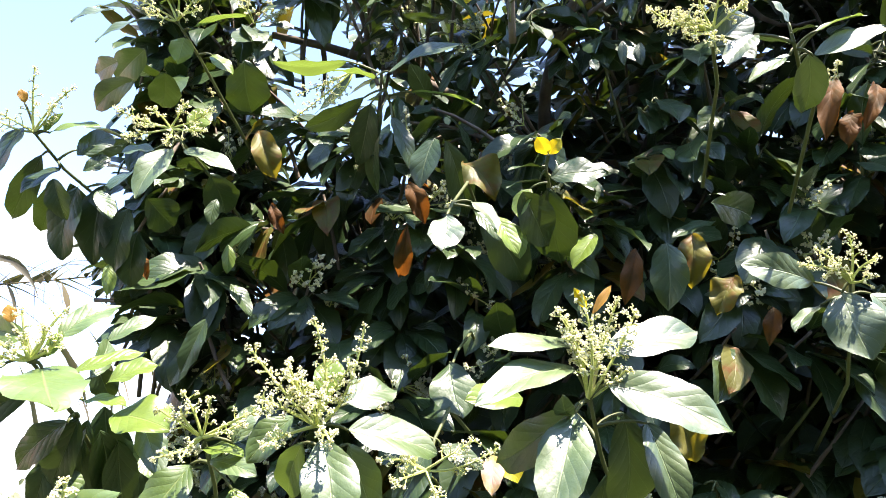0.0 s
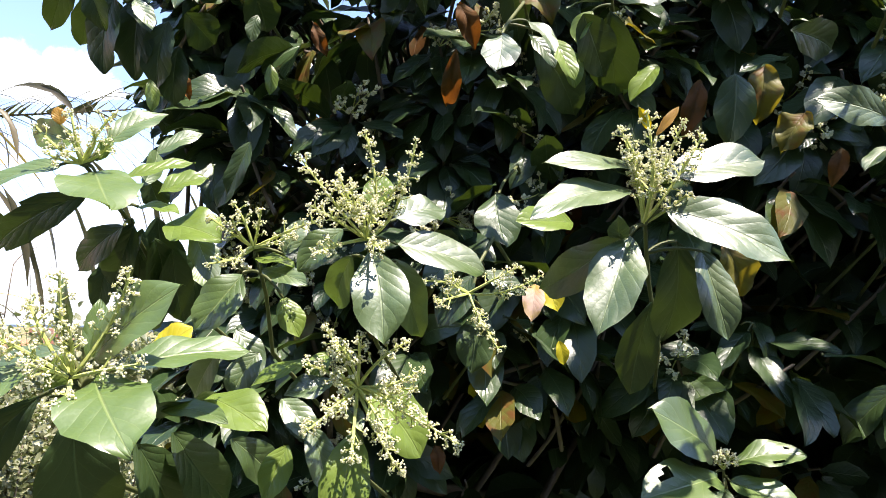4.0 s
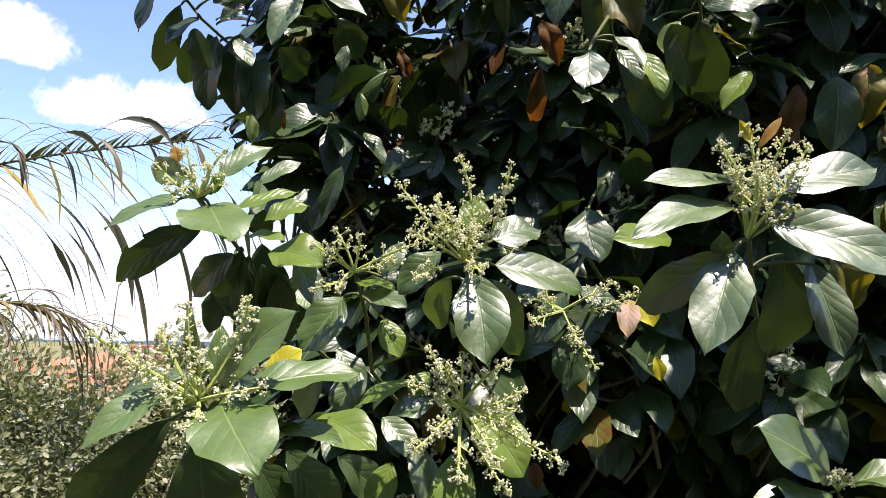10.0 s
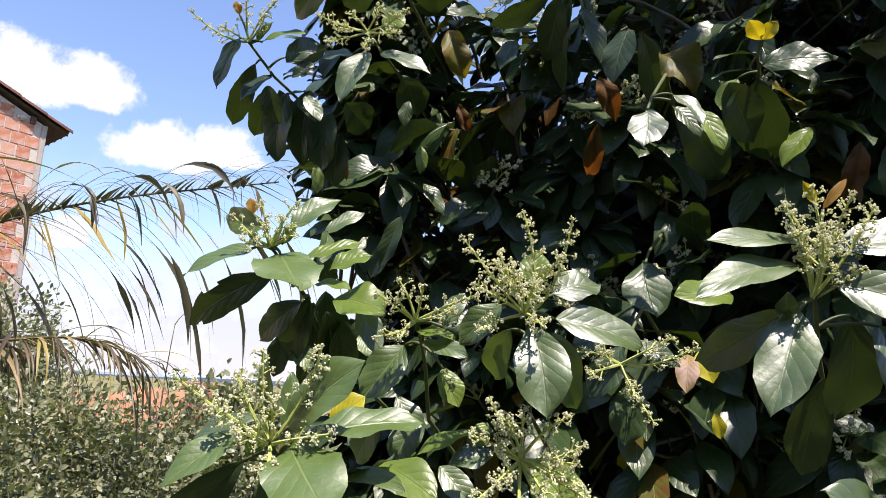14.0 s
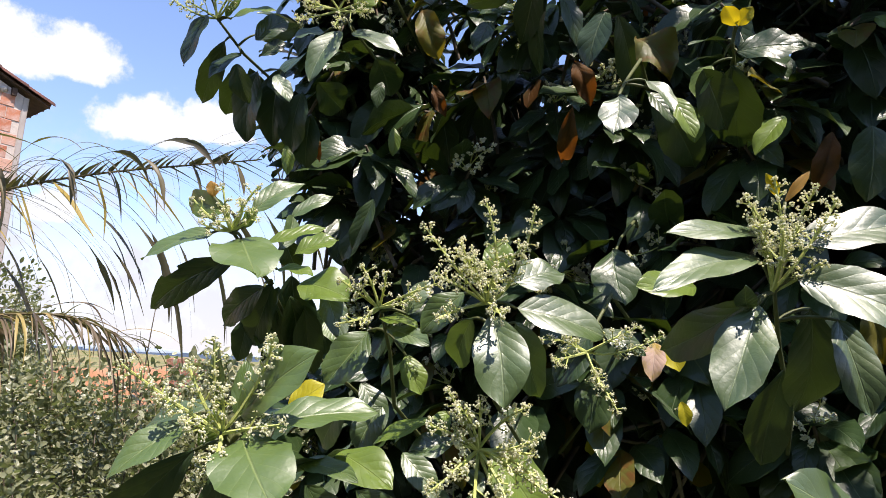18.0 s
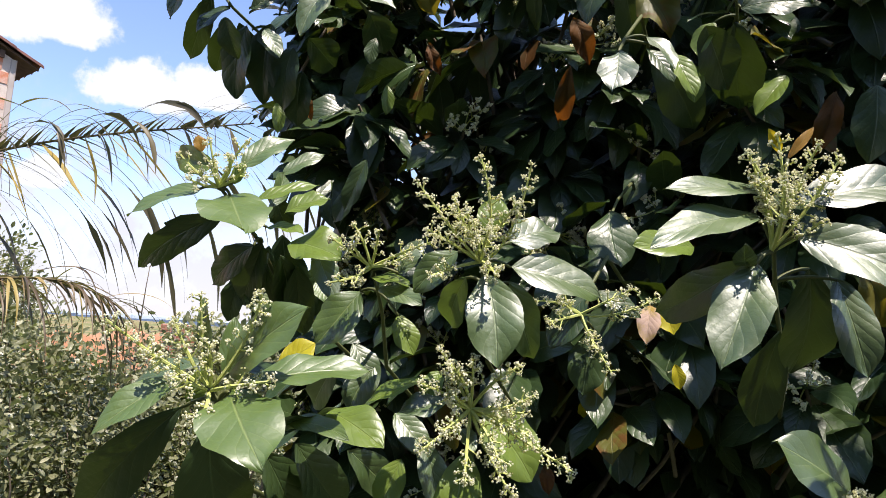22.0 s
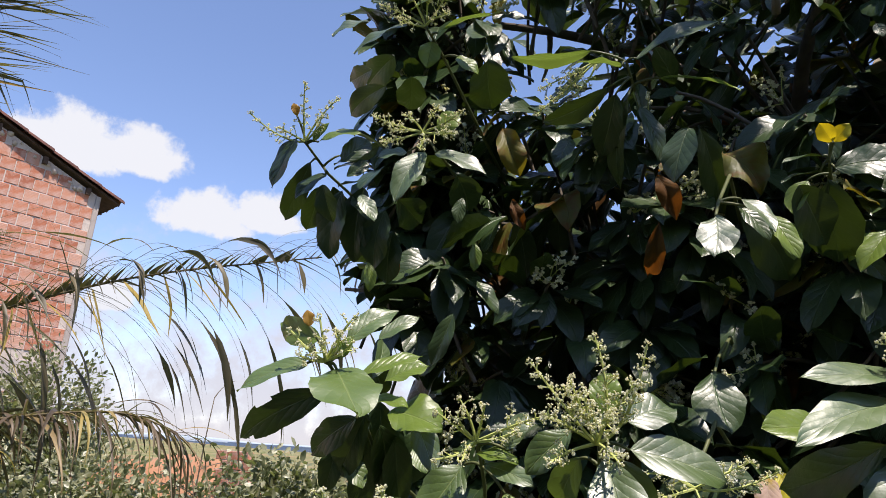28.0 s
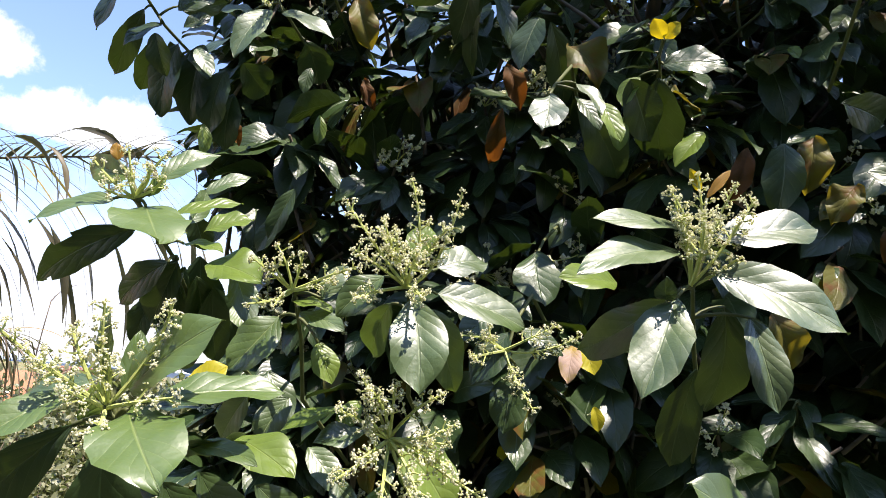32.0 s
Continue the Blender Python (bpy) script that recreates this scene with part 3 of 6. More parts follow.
def build_house():
    house = tagged(new("brick_house"), "unplastered two-storey house of red hollow bricks under dark roof tiles", "house")
    rng = random.Random(3)
    depth = -0.008
    W0, W1, WZ0, WZ1 = (1.32, 2.47, 3.83, 4.37)
    # wall body behind the brick faces, with the window's opening through it
    wall = new("wall")
    wall.parent = house
    wall.name = "wall"
    far = 7.0
    for s0, s1, z0, z1 in ((0, W0, -0.3, 4.6), (W0, W1, -0.3, WZ0), (W0, W1, WZ1, 4.6), (W1, far, -0.3, 4.6)):
        block("mortar_bed", s0, s1, z0, z1, -0.16, depth, MORTAR, wall)
    # gable part under the roof
    bm = bmesh.new()
    ring = [(0, 4.6), (far, 4.6), (far, roof_z(far) - 0.03), (0, max(4.61, roof_z(0) - 0.03))]
    a = [bm.verts.new(on_wall(s, z, depth)) for s, z in ring]
    b = [bm.verts.new(on_wall(s, z, -0.16)) for s, z in ring]
    bm.faces.new(a)
    bm.faces.new(b[::-1])
    for k in range(4):
        bm.faces.new((a[k], b[k], b[(k + 1) % 4], a[(k + 1) % 4]))
    bmesh.ops.recalc_face_normals(bm, faces=bm.faces)
    part("gable", bm, MORTAR, wall)
    # the end wall round the corner
    n = np.array((WALL_DIR[1], -WALL_DIR[0], 0))
    bm = bmesh.new()
    for o in (-0.16, -6.0):
        for z in (-0.3, roof_z(0) - 0.05):
            for s in (0.0, 0.14):
                bm.verts.new(on_wall(s, z, o))
    bmesh.ops.convex_hull(bm, input=bm.verts)
    part("end_wall", bm, PLASTER, house)
    block("corner_post", -0.012, 0.045, -0.3, roof_z(0) - 0.03, depth, 0.004, PLASTER, house, "pale cement corner post", 0.008)
    block("cement_band", 0.045, far, 2.27, 2.56, depth, 0.012, PLASTER, house, "grey cement ring beam", 0.01)
    # bricks
    pitch, high = 0.178, 0.176
    bm = bmesh.new()
    bmesh.ops.create_cube(bm, size=1.0)
    for v in bm.verts:
        v.co = Vector((v.co.x * 0.165, v.co.y * 0.03, v.co.z * 0.162))
    bmesh.ops.bevel(bm, geom=bm.edges, offset=0.005, segments=1, affect="EDGES")
    shared = bpy.data.meshes.new("brick")
    bm.to_mesh(shared)
    bm.free()
    shared.materials.append(BRICK)
    turn = math.atan2(-WALL_DIR[1], -WALL_DIR[0])
    made = 0
    rest = Soup()
    row = 0
    z = 1.2
    while z < roof_z(far):
        s = 0.14 + (0.089 if row % 2 else 0.0)
        while s < 6.5:
            inside = W0 - 0.09 < s < W1 + 0.09 and WZ0 - 0.08 < z < WZ1 + 0.08
            band = 2.27 - 0.07 < z < 2.56 + 0.07
            if not inside and not band and z < roof_z(s) - 0.10:
                at = on_wall(s + rng.uniform(-0.004, 0.004), z + rng.uniform(-0.003, 0.003), -0.013 + rng.uniform(-0.006, 0.005))
                m = pose(*at, rng.uniform(-0.8, 0.8), 0, math.degrees(turn))
                if z > 2.0 and s < 4.2 and made < 300:
                    ob = new("brick", shared)
                    ob.parent = wall
                    ob.matrix_local = m
                    made += 1
                else:
                    vs = np.array([m @ v.co for v in shared.vertices])
                    for p in shared.polygons:
                        rest.f.append(np.array([[i + rest.n for i in p.vertices]]))
                        rest.i.append(np.zeros(1, int))
                    rest.v.append(vs)
                    rest.uv.append(np.zeros((len(vs), 2)))
                    rest.n += len(vs)
            s += pitch
        z += high
        row += 1
    ob = rest.object("brickwork", [BRICK_MASS], house, smooth=False)
    tagged(ob, "courses of red hollow bricks", kind="stuff")
    # window
    win = new("window")
    win.parent = house
    tagged(win, "dark window with white steel bars")
    block("glass", W0, W1, WZ0, WZ1, -0.13, -0.12, GLASS, win)
    for s0, s1, z0, z1 in ((W0, W0 + 0.035, WZ0, WZ1), (W1 - 0.035, W1, WZ0, WZ1), (W0 + 0.035, W1 - 0.035, WZ0, WZ0 + 0.035), (W0 + 0.035, W1 - 0.035, WZ1 - 0.035, WZ1)):
        block("window_frame", s0, s1, z0, z1, -0.12, -0.05, STEEL, win)
    k = W0 + 0.1
    while k < W1 - 0.06:
        block("bar", k, k + 0.016, WZ0 + 0.035, WZ1 - 0.035, -0.045, -0.03, STEEL, win)
        k += 0.105
    for f in (0.3, 0.68):
        zz = WZ0 + (WZ1 - WZ0) * f
        block("cross_bar", W0 + 0.03, W1 - 0.03, zz, zz + 0.02, -0.058, -0.046, STEEL, win)
    # crumbled mortar lumps round the window and under the roof
    for s, z, r in ((W0 - 0.05, WZ1 - 0.10, 0.07), (W0 - 0.04, WZ1 - 0.25, 0.06), (W0 - 0.03, WZ0 - 0.05, 0.08), (W0 + 0.3, WZ0 - 0.07, 0.07)):
        lump(house, on_wall(s, z, 0.0), r, rng)
    k = 0.3
    while k < 4.0:
        lump(house, on_wall(k, roof_z(k) - rng.uniform(0.03, 0.14), -0.01), rng.uniform(0.02, 0.05), rng)
        k += rng.uniform(0.05, 0.2)
    # roof: purlin ends, boards and rows of curved tiles
    roof = new("roof")
    roof.parent = house
    tagged(roof, "weathered dark clay tile roof")
    m = Soup()
    up = np.array((0, 0, 1.0))
    run = -WALL_DIR + up * ROOF_RISE
    run = unit(run)
    start = np.array(on_wall(-0.26, roof_z(-0.26) + 0.02, 0))
    for o0, o1, lo, hi in ((-6.0, 0.07, 0.0, 0.03),):
        vs = []
        for q in (0, 8.5):
            for o in (o0, o1):
                for h in (lo, hi):
                    vs.append(start + run * q + n * o + up * h)
        m.add(vs, [(0, 1, 3, 2), (4, 6, 7, 5), (0, 4, 5, 1), (2, 3, 7, 6), (0, 2, 6, 4), (1, 5, 7, 3)])
    m.object("deck", [TIMBER], roof, smooth=False)
    rest_tiles = Soup()
    for j in range(18):
        tile = rest_tiles
        o = 0.05 - j * 0.21
        for q in range(22):
            tile = Soup() if j < 3 and q < 16 else rest_tiles
            r0 = start + run * (q * 0.38 - 0.05) + n * (o + rng.uniform(-0.012, 0.012)) + up * (0.035 + rng.uniform(0, 0.012))
            ang = np.linspace(0, np.pi, 7)
            vs = []
            for e, rad in ((0, 0.10), (0.43, 0.082)):
                for t in ang:
                    vs.append(r0 + run * e + n * math.cos(t) * rad + up * math.sin(t) * rad * 0.75)
                for t in ang:
                    vs.append(r0 + run * e + n * math.cos(t) * (rad - 0.014) + up * math.sin(t) * (rad - 0.014) * 0.75)
            fs = []
            for t in range(6):
                fs += [(t, t + 1, 15 + t, 14 + t), (7 + t, 21 + t, 22 + t, 8 + t), (t, 7 + t, 8 + t, t + 1)]
            tile.add(vs, fs)
            if tile is not rest_tiles:
                tile.object("tile", [TILE], roof)
    tagged(rest_tiles.object("tiling", [TILE], roof), "dark curved clay tiles", kind="stuff")
    for k in range(9):
        s = 0.15 + k * 0.62
        block("purlin_end", s, s + 0.06, roof_z(s) - 0.11, roof_z(s) - 0.01, -0.1, 0.05, TIMBER, roof)
    return house


def lump(house, p, r, rng):
    bm = bmesh.new()
    bmesh.ops.create_icosphere(bm, subdivisions=2, radius=r)
    vs = []
    for v in bm.verts:
        k = 1 + 0.8 * noise.noise(v.co * (2.6 / r) + Vector((rng.uniform(0, 9), r * 40, 0)) * 0.2)
        vs.append((p[0] + v.co.x * k, p[1] + v.co.y * k, p[2] + v.co.z * k * 0.8))
    fs = [[v.index for v in f.verts] for f in bm.faces]
    bm.free()
    mesh_object("mortar_lump", vs, fs, [MORTAR], house)


build_house()


def ruin(at0, at1, z0, tops, name_label):
    """A low unfinished brick wall with a broken top."""
    ob = tagged(new("brick_wall"), name_label, "wall")
    a, b = np.array(at0), np.array(at1)
    d = unit(b - a)
    n = np.array((d[1], -d[0], 0))
    length = np.linalg.norm(b - a)
    bm = bmesh.new()
    bmesh.ops.create_cube(bm, size=1.0)
    for v in bm.verts:
        v.co = Vector((v.co.x * 0.235, v.co.y * 0.12, v.co.z * 0.135))
    bmesh.ops.bevel(bm, geom=bm.edges, offset=0.006, segments=1, affect="EDGES")
    me = bpy.data.meshes.new("brick")
    bm.to_mesh(me)
    bm.free()
    me.materials.append(BRICK)
    core = Soup()
    rng = random.Random(8)
    row, z = 0, z0
    cols = int(length / 0.25)
    turn = math.degrees(math.atan2(d[1], d[0]))
    while z < max(tops):
        for c in range(cols):
            f = (c + 0.5) / cols * (len(tops) - 1)
            top = tops[int(f)] + (tops[min(len(tops) - 1, int(f) + 1)] - tops[int(f)]) * (f - int(f))
            if z > top:
                continue
            p = a + d * (0.125 + c * 0.25 + (0.12 if row % 2 else 0))
            q = new("brick", me)
            q.parent = ob
            q.matrix_local = pose(p[0], p[1], z + 0.07, rng.uniform(-1, 1), 0, turn)
            e = 0.05
            if c < cols - 1:
                vs = [p + d * x + n * y + np.array((0, 0, z + h - p[2])) for x in (-0.125, 0.125) for y in (-e, e) for h in (0.0, 0.148)]
                core.add(vs, [(0, 1, 3, 2), (4, 6, 7, 5), (0, 4, 5, 1), (2, 3, 7, 6), (0, 2, 6, 4), (1, 5, 7, 3)])
        z += 0.148
        row += 1
    core.object("mortar_core", [MORTAR], ob, smooth=False)


def earth_bank(centre, half, high, turn):
    """A bank of bare red earth behind the hedge."""
    verts, faces, n = [], [], 24
    c, sn = math.cos(radians(turn)), math.sin(radians(turn))
    for i in range(n + 1):
        for j in range(n + 1):
            u, v = i / n * 2 - 1, j / n * 2 - 1
            h = max(0.0, 1 - abs(u) ** 3) * max(0.0, 1 - v * v) ** 0.7
            z = high * h * (0.85 + 0.35 * noise.noise(Vector((u * 3, v * 2, 4.0)))) + 0.05 * noise.noise(Vector((u * 14, v * 9, 1.0)))
            x, y = u * half[0], v * half[1]
            verts.append((centre[0] + x * c - y * sn, centre[1] + x * sn + y * c, z - 0.05))
    for i in range(n):
        for j in range(n):
            a = i * (n + 1) + j
            faces.append((a, a + n + 1, a + n + 2, a + 1))
    tagged(mesh_object("earth_bank", verts, faces, [EARTH]), "bank of bare orange-red earth behind the hedge", "bank")


earth_bank((-9.90, 11.38, 0), (2.6, 1.6), 1.62, 28)


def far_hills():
    """Hills along the skyline, with the blue of distance haze in their colour."""
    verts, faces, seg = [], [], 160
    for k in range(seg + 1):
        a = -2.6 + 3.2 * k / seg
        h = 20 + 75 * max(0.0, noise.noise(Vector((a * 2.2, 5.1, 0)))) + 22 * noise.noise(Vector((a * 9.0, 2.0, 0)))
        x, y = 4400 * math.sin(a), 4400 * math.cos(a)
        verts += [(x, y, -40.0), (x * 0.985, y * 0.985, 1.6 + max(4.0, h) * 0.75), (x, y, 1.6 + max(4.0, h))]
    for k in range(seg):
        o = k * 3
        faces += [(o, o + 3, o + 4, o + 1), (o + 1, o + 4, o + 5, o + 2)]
    tagged(mesh_object("backdrop", verts, faces, [HAZED]), "low hills along the horizon, coloured with blue haze", "hills", kind="structure")


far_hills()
ruin((-7.44, 9.80, 0), (-6.55, 9.63, 0), 0.57, (1.54, 1.46, 1.47), "broken end of an orange brick wall")

# an unseen plain wall, added behind the viewer to cut sky fill
def sky_blocker(name, centre, size):
    bm = bmesh.new()
    bmesh.ops.create_cube(bm, size=1.0)
    for v in bm.verts:
        v.co = Vector((v.co.x * size[0] + centre[0], v.co.y * size[1] + centre[1], v.co.z * size[2] + centre[2]))
    bmesh.ops.bevel(bm, geom=bm.edges, offset=0.02, segments=2, affect="EDGES")
    me = bpy.data.meshes.new(name)
    bm.to_mesh(me)
    bm.free()
    me.materials.append(BLOCKER_GREY)
    tagged(new(name, me), "plain grey wall, unseen, added to hold back sky light", "wall", kind="structure")


sky_blocker("wall_south", (0.8, -2.3, 2.2), (9.0, 0.18, 4.6))

# ---- shrubs ----


def bush(label, centre, size, count, leaf_len, seed, stems=14):
    """A loose shrub: stems and many small leaves in uneven clumps. centre is the middle of its crown."""
    rng = np.random.default_rng(seed)
    count, leaf_len = int(count * 1.8), leaf_len * 0.68
    ob = tagged(new("shrub"), label, "shrub", "shrubs by the house")
    c, sz = np.asarray(centre, float), np.asarray(size, float)
    st = Soup()
    base = np.array((c[0], c[1], 0.0))
    clumps = []
    for k in range(stems):
        a, r = rng.uniform(0, 6.28), rng.uniform(0.05, 1.0) ** 0.6
        tip = c + sz * np.array((math.cos(a) * r, math.sin(a) * r, rng.uniform(0.35, 1.0) * math.sqrt(max(0.0, 1.1 - r * r))))
        root = base + np.array((math.cos(a), math.sin(a), 0)) * sz * 0.3 * r
        line = bend(root, tip, rng.normal(size=3) * 0.07, 10)
        tube(st, line, np.linspace(0.014, 0.003, 10), 5)
        for f in (3, 4, 5, 6, 7, 8, 9, 9):
            clumps.append(line[f] + rng.normal(size=3) * sz * 0.07)
    clumps = np.array(clumps)
    p = clumps[rng.integers(0, len(clumps), count)] + rng.normal(size=(count, 3)) * sz * 0.13
    p[:, 2] = np.maximum(p[:, 2], 0.05)
    y = (p - c) * np.array((1, 1, 0.6)) + rng.normal(size=(count, 3)) * 0.45 + np.array((0, 0, -0.15))
    y /= np.linalg.norm(y, axis=1, keepdims=True)
    z = rng.normal(size=(count, 3)) * 0.75 + np.array((0, -0.2, 0.8))
    z -= y * (y * z).sum(1, keepdims=True)
    z /= np.linalg.norm(z, axis=1, keepdims=True)
    rots = np.stack([np.cross(y, z), y, z], -1)
    sizes, pick = leaf_len * rng.uniform(0.55, 1.25, count), rng.integers(0, 5, count)
    lv = Soup()
    for k in range(5):
        m = pick == k
        lv.add_many(leaf_grid(1.0, rng.uniform(0.38, 0.6), rng.uniform(0.1, 0.6), rng.uniform(-0.05, 0.15), 0.05, rng, 3, 2), p[m], rots[m], sizes[m])
    tagged(st.object("stemwork", [BARK], ob), "thin brown stems", kind="stuff")
    tagged(lv.object("foliage", [BUSH], ob), "many small dull green leaves", kind="stuff")


bush("dense dull green shrub in full sun", (-4.26, 3.33, 0.78), (0.80, 0.60, 0.75), 4200, 0.085, 1, 22)
bush("dense dull green shrub in full sun", (-3.98, 3.91, 0.82), (0.80, 0.60, 0.75), 4200, 0.085, 2, 22)
bush("dense dull green shrub in full sun", (-3.40, 4.20, 0.72), (0.60, 0.60, 0.75), 3600, 0.085, 3, 22)
bush("dense dull green shrub in full sun", (-4.90, 3.05, 0.66), (0.80, 0.60, 0.80), 4200, 0.070, 4, 20)
bush("dense dull green shrub in full sun", (-3.37, 3.02, 0.69), (0.80, 0.50, 0.55), 3300, 0.075, 9, 22)
bush("dense dull green shrub in full sun", (-2.99, 3.54, 0.70), (0.70, 0.50, 0.55), 3200, 0.075, 10, 22)
bush("dark leafy shrub beside the avocado tree", (-3.07, 4.98, 0.80), (0.62, 0.50, 0.72), 4600, 0.120, 5, 18)
bush("tall grey-green shrub against the brick house", (-6.04, 5.02, 1.29), (0.85, 0.60, 1.05), 12000, 0.090, 6, 40)
bush("tall grey-green shrub against the brick house", (-7.21, 4.81, 0.82), (0.90, 0.70, 1.10), 4500, 0.075, 7, 24)
bush("low sunlit shrub at the slope below the wall", (-2.71, 4.34, 0.67), (0.70, 0.60, 0.60), 3600, 0.070, 8, 20)

# ---- palm ----


def frond(palm, points, leaflet, droop, seed, gap=0.03, width=0.012, up=0.3, radius=0.010, along=0.75, tattered=False, aim=None, old=False, yellow=False, label=""):
    """One palm leaf: a rib through the points, with narrow leaflets on both sides. Tattered ones are worn down to their
    midribs, one row standing up and the other hanging, with torn strips left at the ends."""
    rng = np.random.default_rng(seed)
    p = np.asarray(points, float)
    seg = np.concatenate([[0], np.cumsum(np.linalg.norm(np.diff(p, axis=0), axis=1))])
    total = seg[-1]
    fine = np.linspace(0, total, 40)
    line = np.stack([np.interp(fine, seg, p[:, k]) for k in range(3)], -1)
    for _ in range(6):
        line[1:-1] = (line[:-2] + line[1:-1] * 2 + line[2:]) / 4
    rib = Soup()
    tube(rib, line, np.linspace(radius, radius * 0.25, 40), 6)
    ob = rib.object("rib", [RACHIS], palm, label=label)
    s = Soup()
    n = 13
    k = 0.0
    while k < total:
        for side in (-1, 1):
            f = k / total
            if rng.uniform() < (0.25 if old else 0.36 if tattered and side < 0 else 0.07):
                continue
            i = min(38, int(f * 39))
            at = line[i] + (line[i + 1] - line[i]) * (f * 39 - i)
            t = unit(line[i + 1] - line[i])
            across = unit(np.cross(t, (0, 0, 1))) * side
            ln = leaflet * ((0.8 if tattered else 0.45) + (0.2 if tattered else 0.55) * math.sin(math.pi * min(1, 0.2 + f * 0.8))) * rng.uniform(0.7, 1.1)
            fall = droop * rng.uniform(0.6, 1.4)
            strip = False
            if tattered:
                rise = 1.05 if side > 0 else -0.40
                d = unit(t * 1.0 + across * 0.25 + np.array((0, 0, rise + rng.normal() * 0.07)))
                fall *= 1.6 if side > 0 else 0.95
                ln *= 0.95 if side > 0 else 1.3
                strip = rng.uniform() < ((0.08 if f < 0.5 else 0.4) if side > 0 else 0.6)
                if side < 0 and f > 0.62:
                    strip, ln, fall = rng.uniform() < 0.65, ln * 1.2, fall * 1.3
            elif aim is not None:
                d = unit(np.asarray(aim) + t * (0.10 * side) + rng.normal(size=3) * 0.09)
                strip = old
                ln = leaflet * rng.uniform(0.6, 1.05)
            else:
                d = unit(t * along + across * 0.75 + np.array((0, 0, up + rng.normal() * 0.28)) + rng.normal(size=3) * (0.3 if old else 0.0))
                if old:
                    ln = leaflet * rng.uniform(0.35, 1.2)
            kink = rng.uniform(0.3, 0.9) if rng.uniform() < (0.18 if tattered else 0.35) else 9
            pts, q, v = [], at.copy(), d.copy()
            for j in range(n):
                pts.append(q.copy())
                g = j / n
                v = unit(v + np.array((0, 0, -fall / n * (0.6 + 1.8 * g))) + rng.normal(size=3) * 0.022)
                if g > kink:
                    v = unit(v + np.array((0, 0, -1.4)))
                    kink = 9
                q = q + v * ln / n
            pts = np.array(pts)
            g = np.linspace(0, 1, n)
            if tattered or (aim is not None and old):
                prof = np.full(n, 0.0017)
                prof[:3] = (0.021, 0.011, 0.0025) if side > 0 or not tattered else (0.007, 0.004, 0.002)
                if strip:
                    a0 = rng.uniform(0.35, 0.7) if tattered else rng.uniform(0.2, 0.65)
                    prof = np.maximum(prof, rng.uniform(0.4, 1.1) * width * rng.uniform(0.55, 1.0, n) * np.clip((g - a0) * 9, 0, 1) * np.clip((1.0 - g) * 5, 0.05, 1))
            else:
                prof = np.clip(np.minimum(0.45 + g * 4, (1.02 - g) * 2.2), 0.05, 1) * width * rng.uniform(0.5, 1.15) * (1.35 - 0.9 * f)
            flat = unit(np.cross(d, (0, 0, 1)) + rng.normal(size=3) * 0.6)
            rim = np.cross(unit(pts[-1] - pts[0]), flat)
            vs = np.concatenate([pts + flat * prof[:, None], pts + rim * prof[:, None] * 0.4, pts - flat * prof[:, None]])
            fs = []
            for j in range(n - 1):
                fs += [(j, j + 1, n + j + 1, n + j), (n + j, n + j + 1, 2 * n + j + 1, 2 * n + j)]
            s.add(vs, fs, 1 if yellow else 2 if old and not strip else 3 if tattered else 0)
            if tattered and side > 0 and 0.3 < f < 0.85 and rng.uniform() < 0.26:
                shred(s, at, t, rng)
        k += gap * rng.uniform(0.8, 1.2)
    tagged(s.object("frond_blade", [PALM, PALM_DRY, PALM_OLD, PALM_DARK], ob), "narrow half-dry leaflets, some torn", kind="stuff")


def shred(s, at, t, rng):
    """A yellowed strip that hangs from the rib."""
    n, ln = 9, rng.uniform(0.28, 0.55)
    v = unit(t * rng.uniform(0.2, 1.1) + np.array((0, 0, -0.9)) + rng.normal(size=3) * 0.15)
    q, pts = np.array(at), []
    for j in range(n):
        pts.append(q.copy())
        v = unit(v + rng.normal(size=3) * 0.05 + np.array((0, 0, -0.05)))
        q = q + v * ln / n
    pts = np.array(pts)
    w = np.array([0.3, 0.7, 1, 1, 1, 0.9, 0.7, 0.4, 0.05])[:, None] * rng.uniform(0.005, 0.013)
    flat = unit(np.cross(v, rng.normal(size=3)))
    rim = np.cross(v, flat)
    vs = np.concatenate([pts + flat * w, pts + rim * w * 0.4, pts - flat * w])
    s.add(vs, [f for j in range(n - 1) for f in ((j, j + 1, n + j + 1, n + j), (n + j, n + j + 1, 2 * n + j + 1, 2 * n + j))], 1)


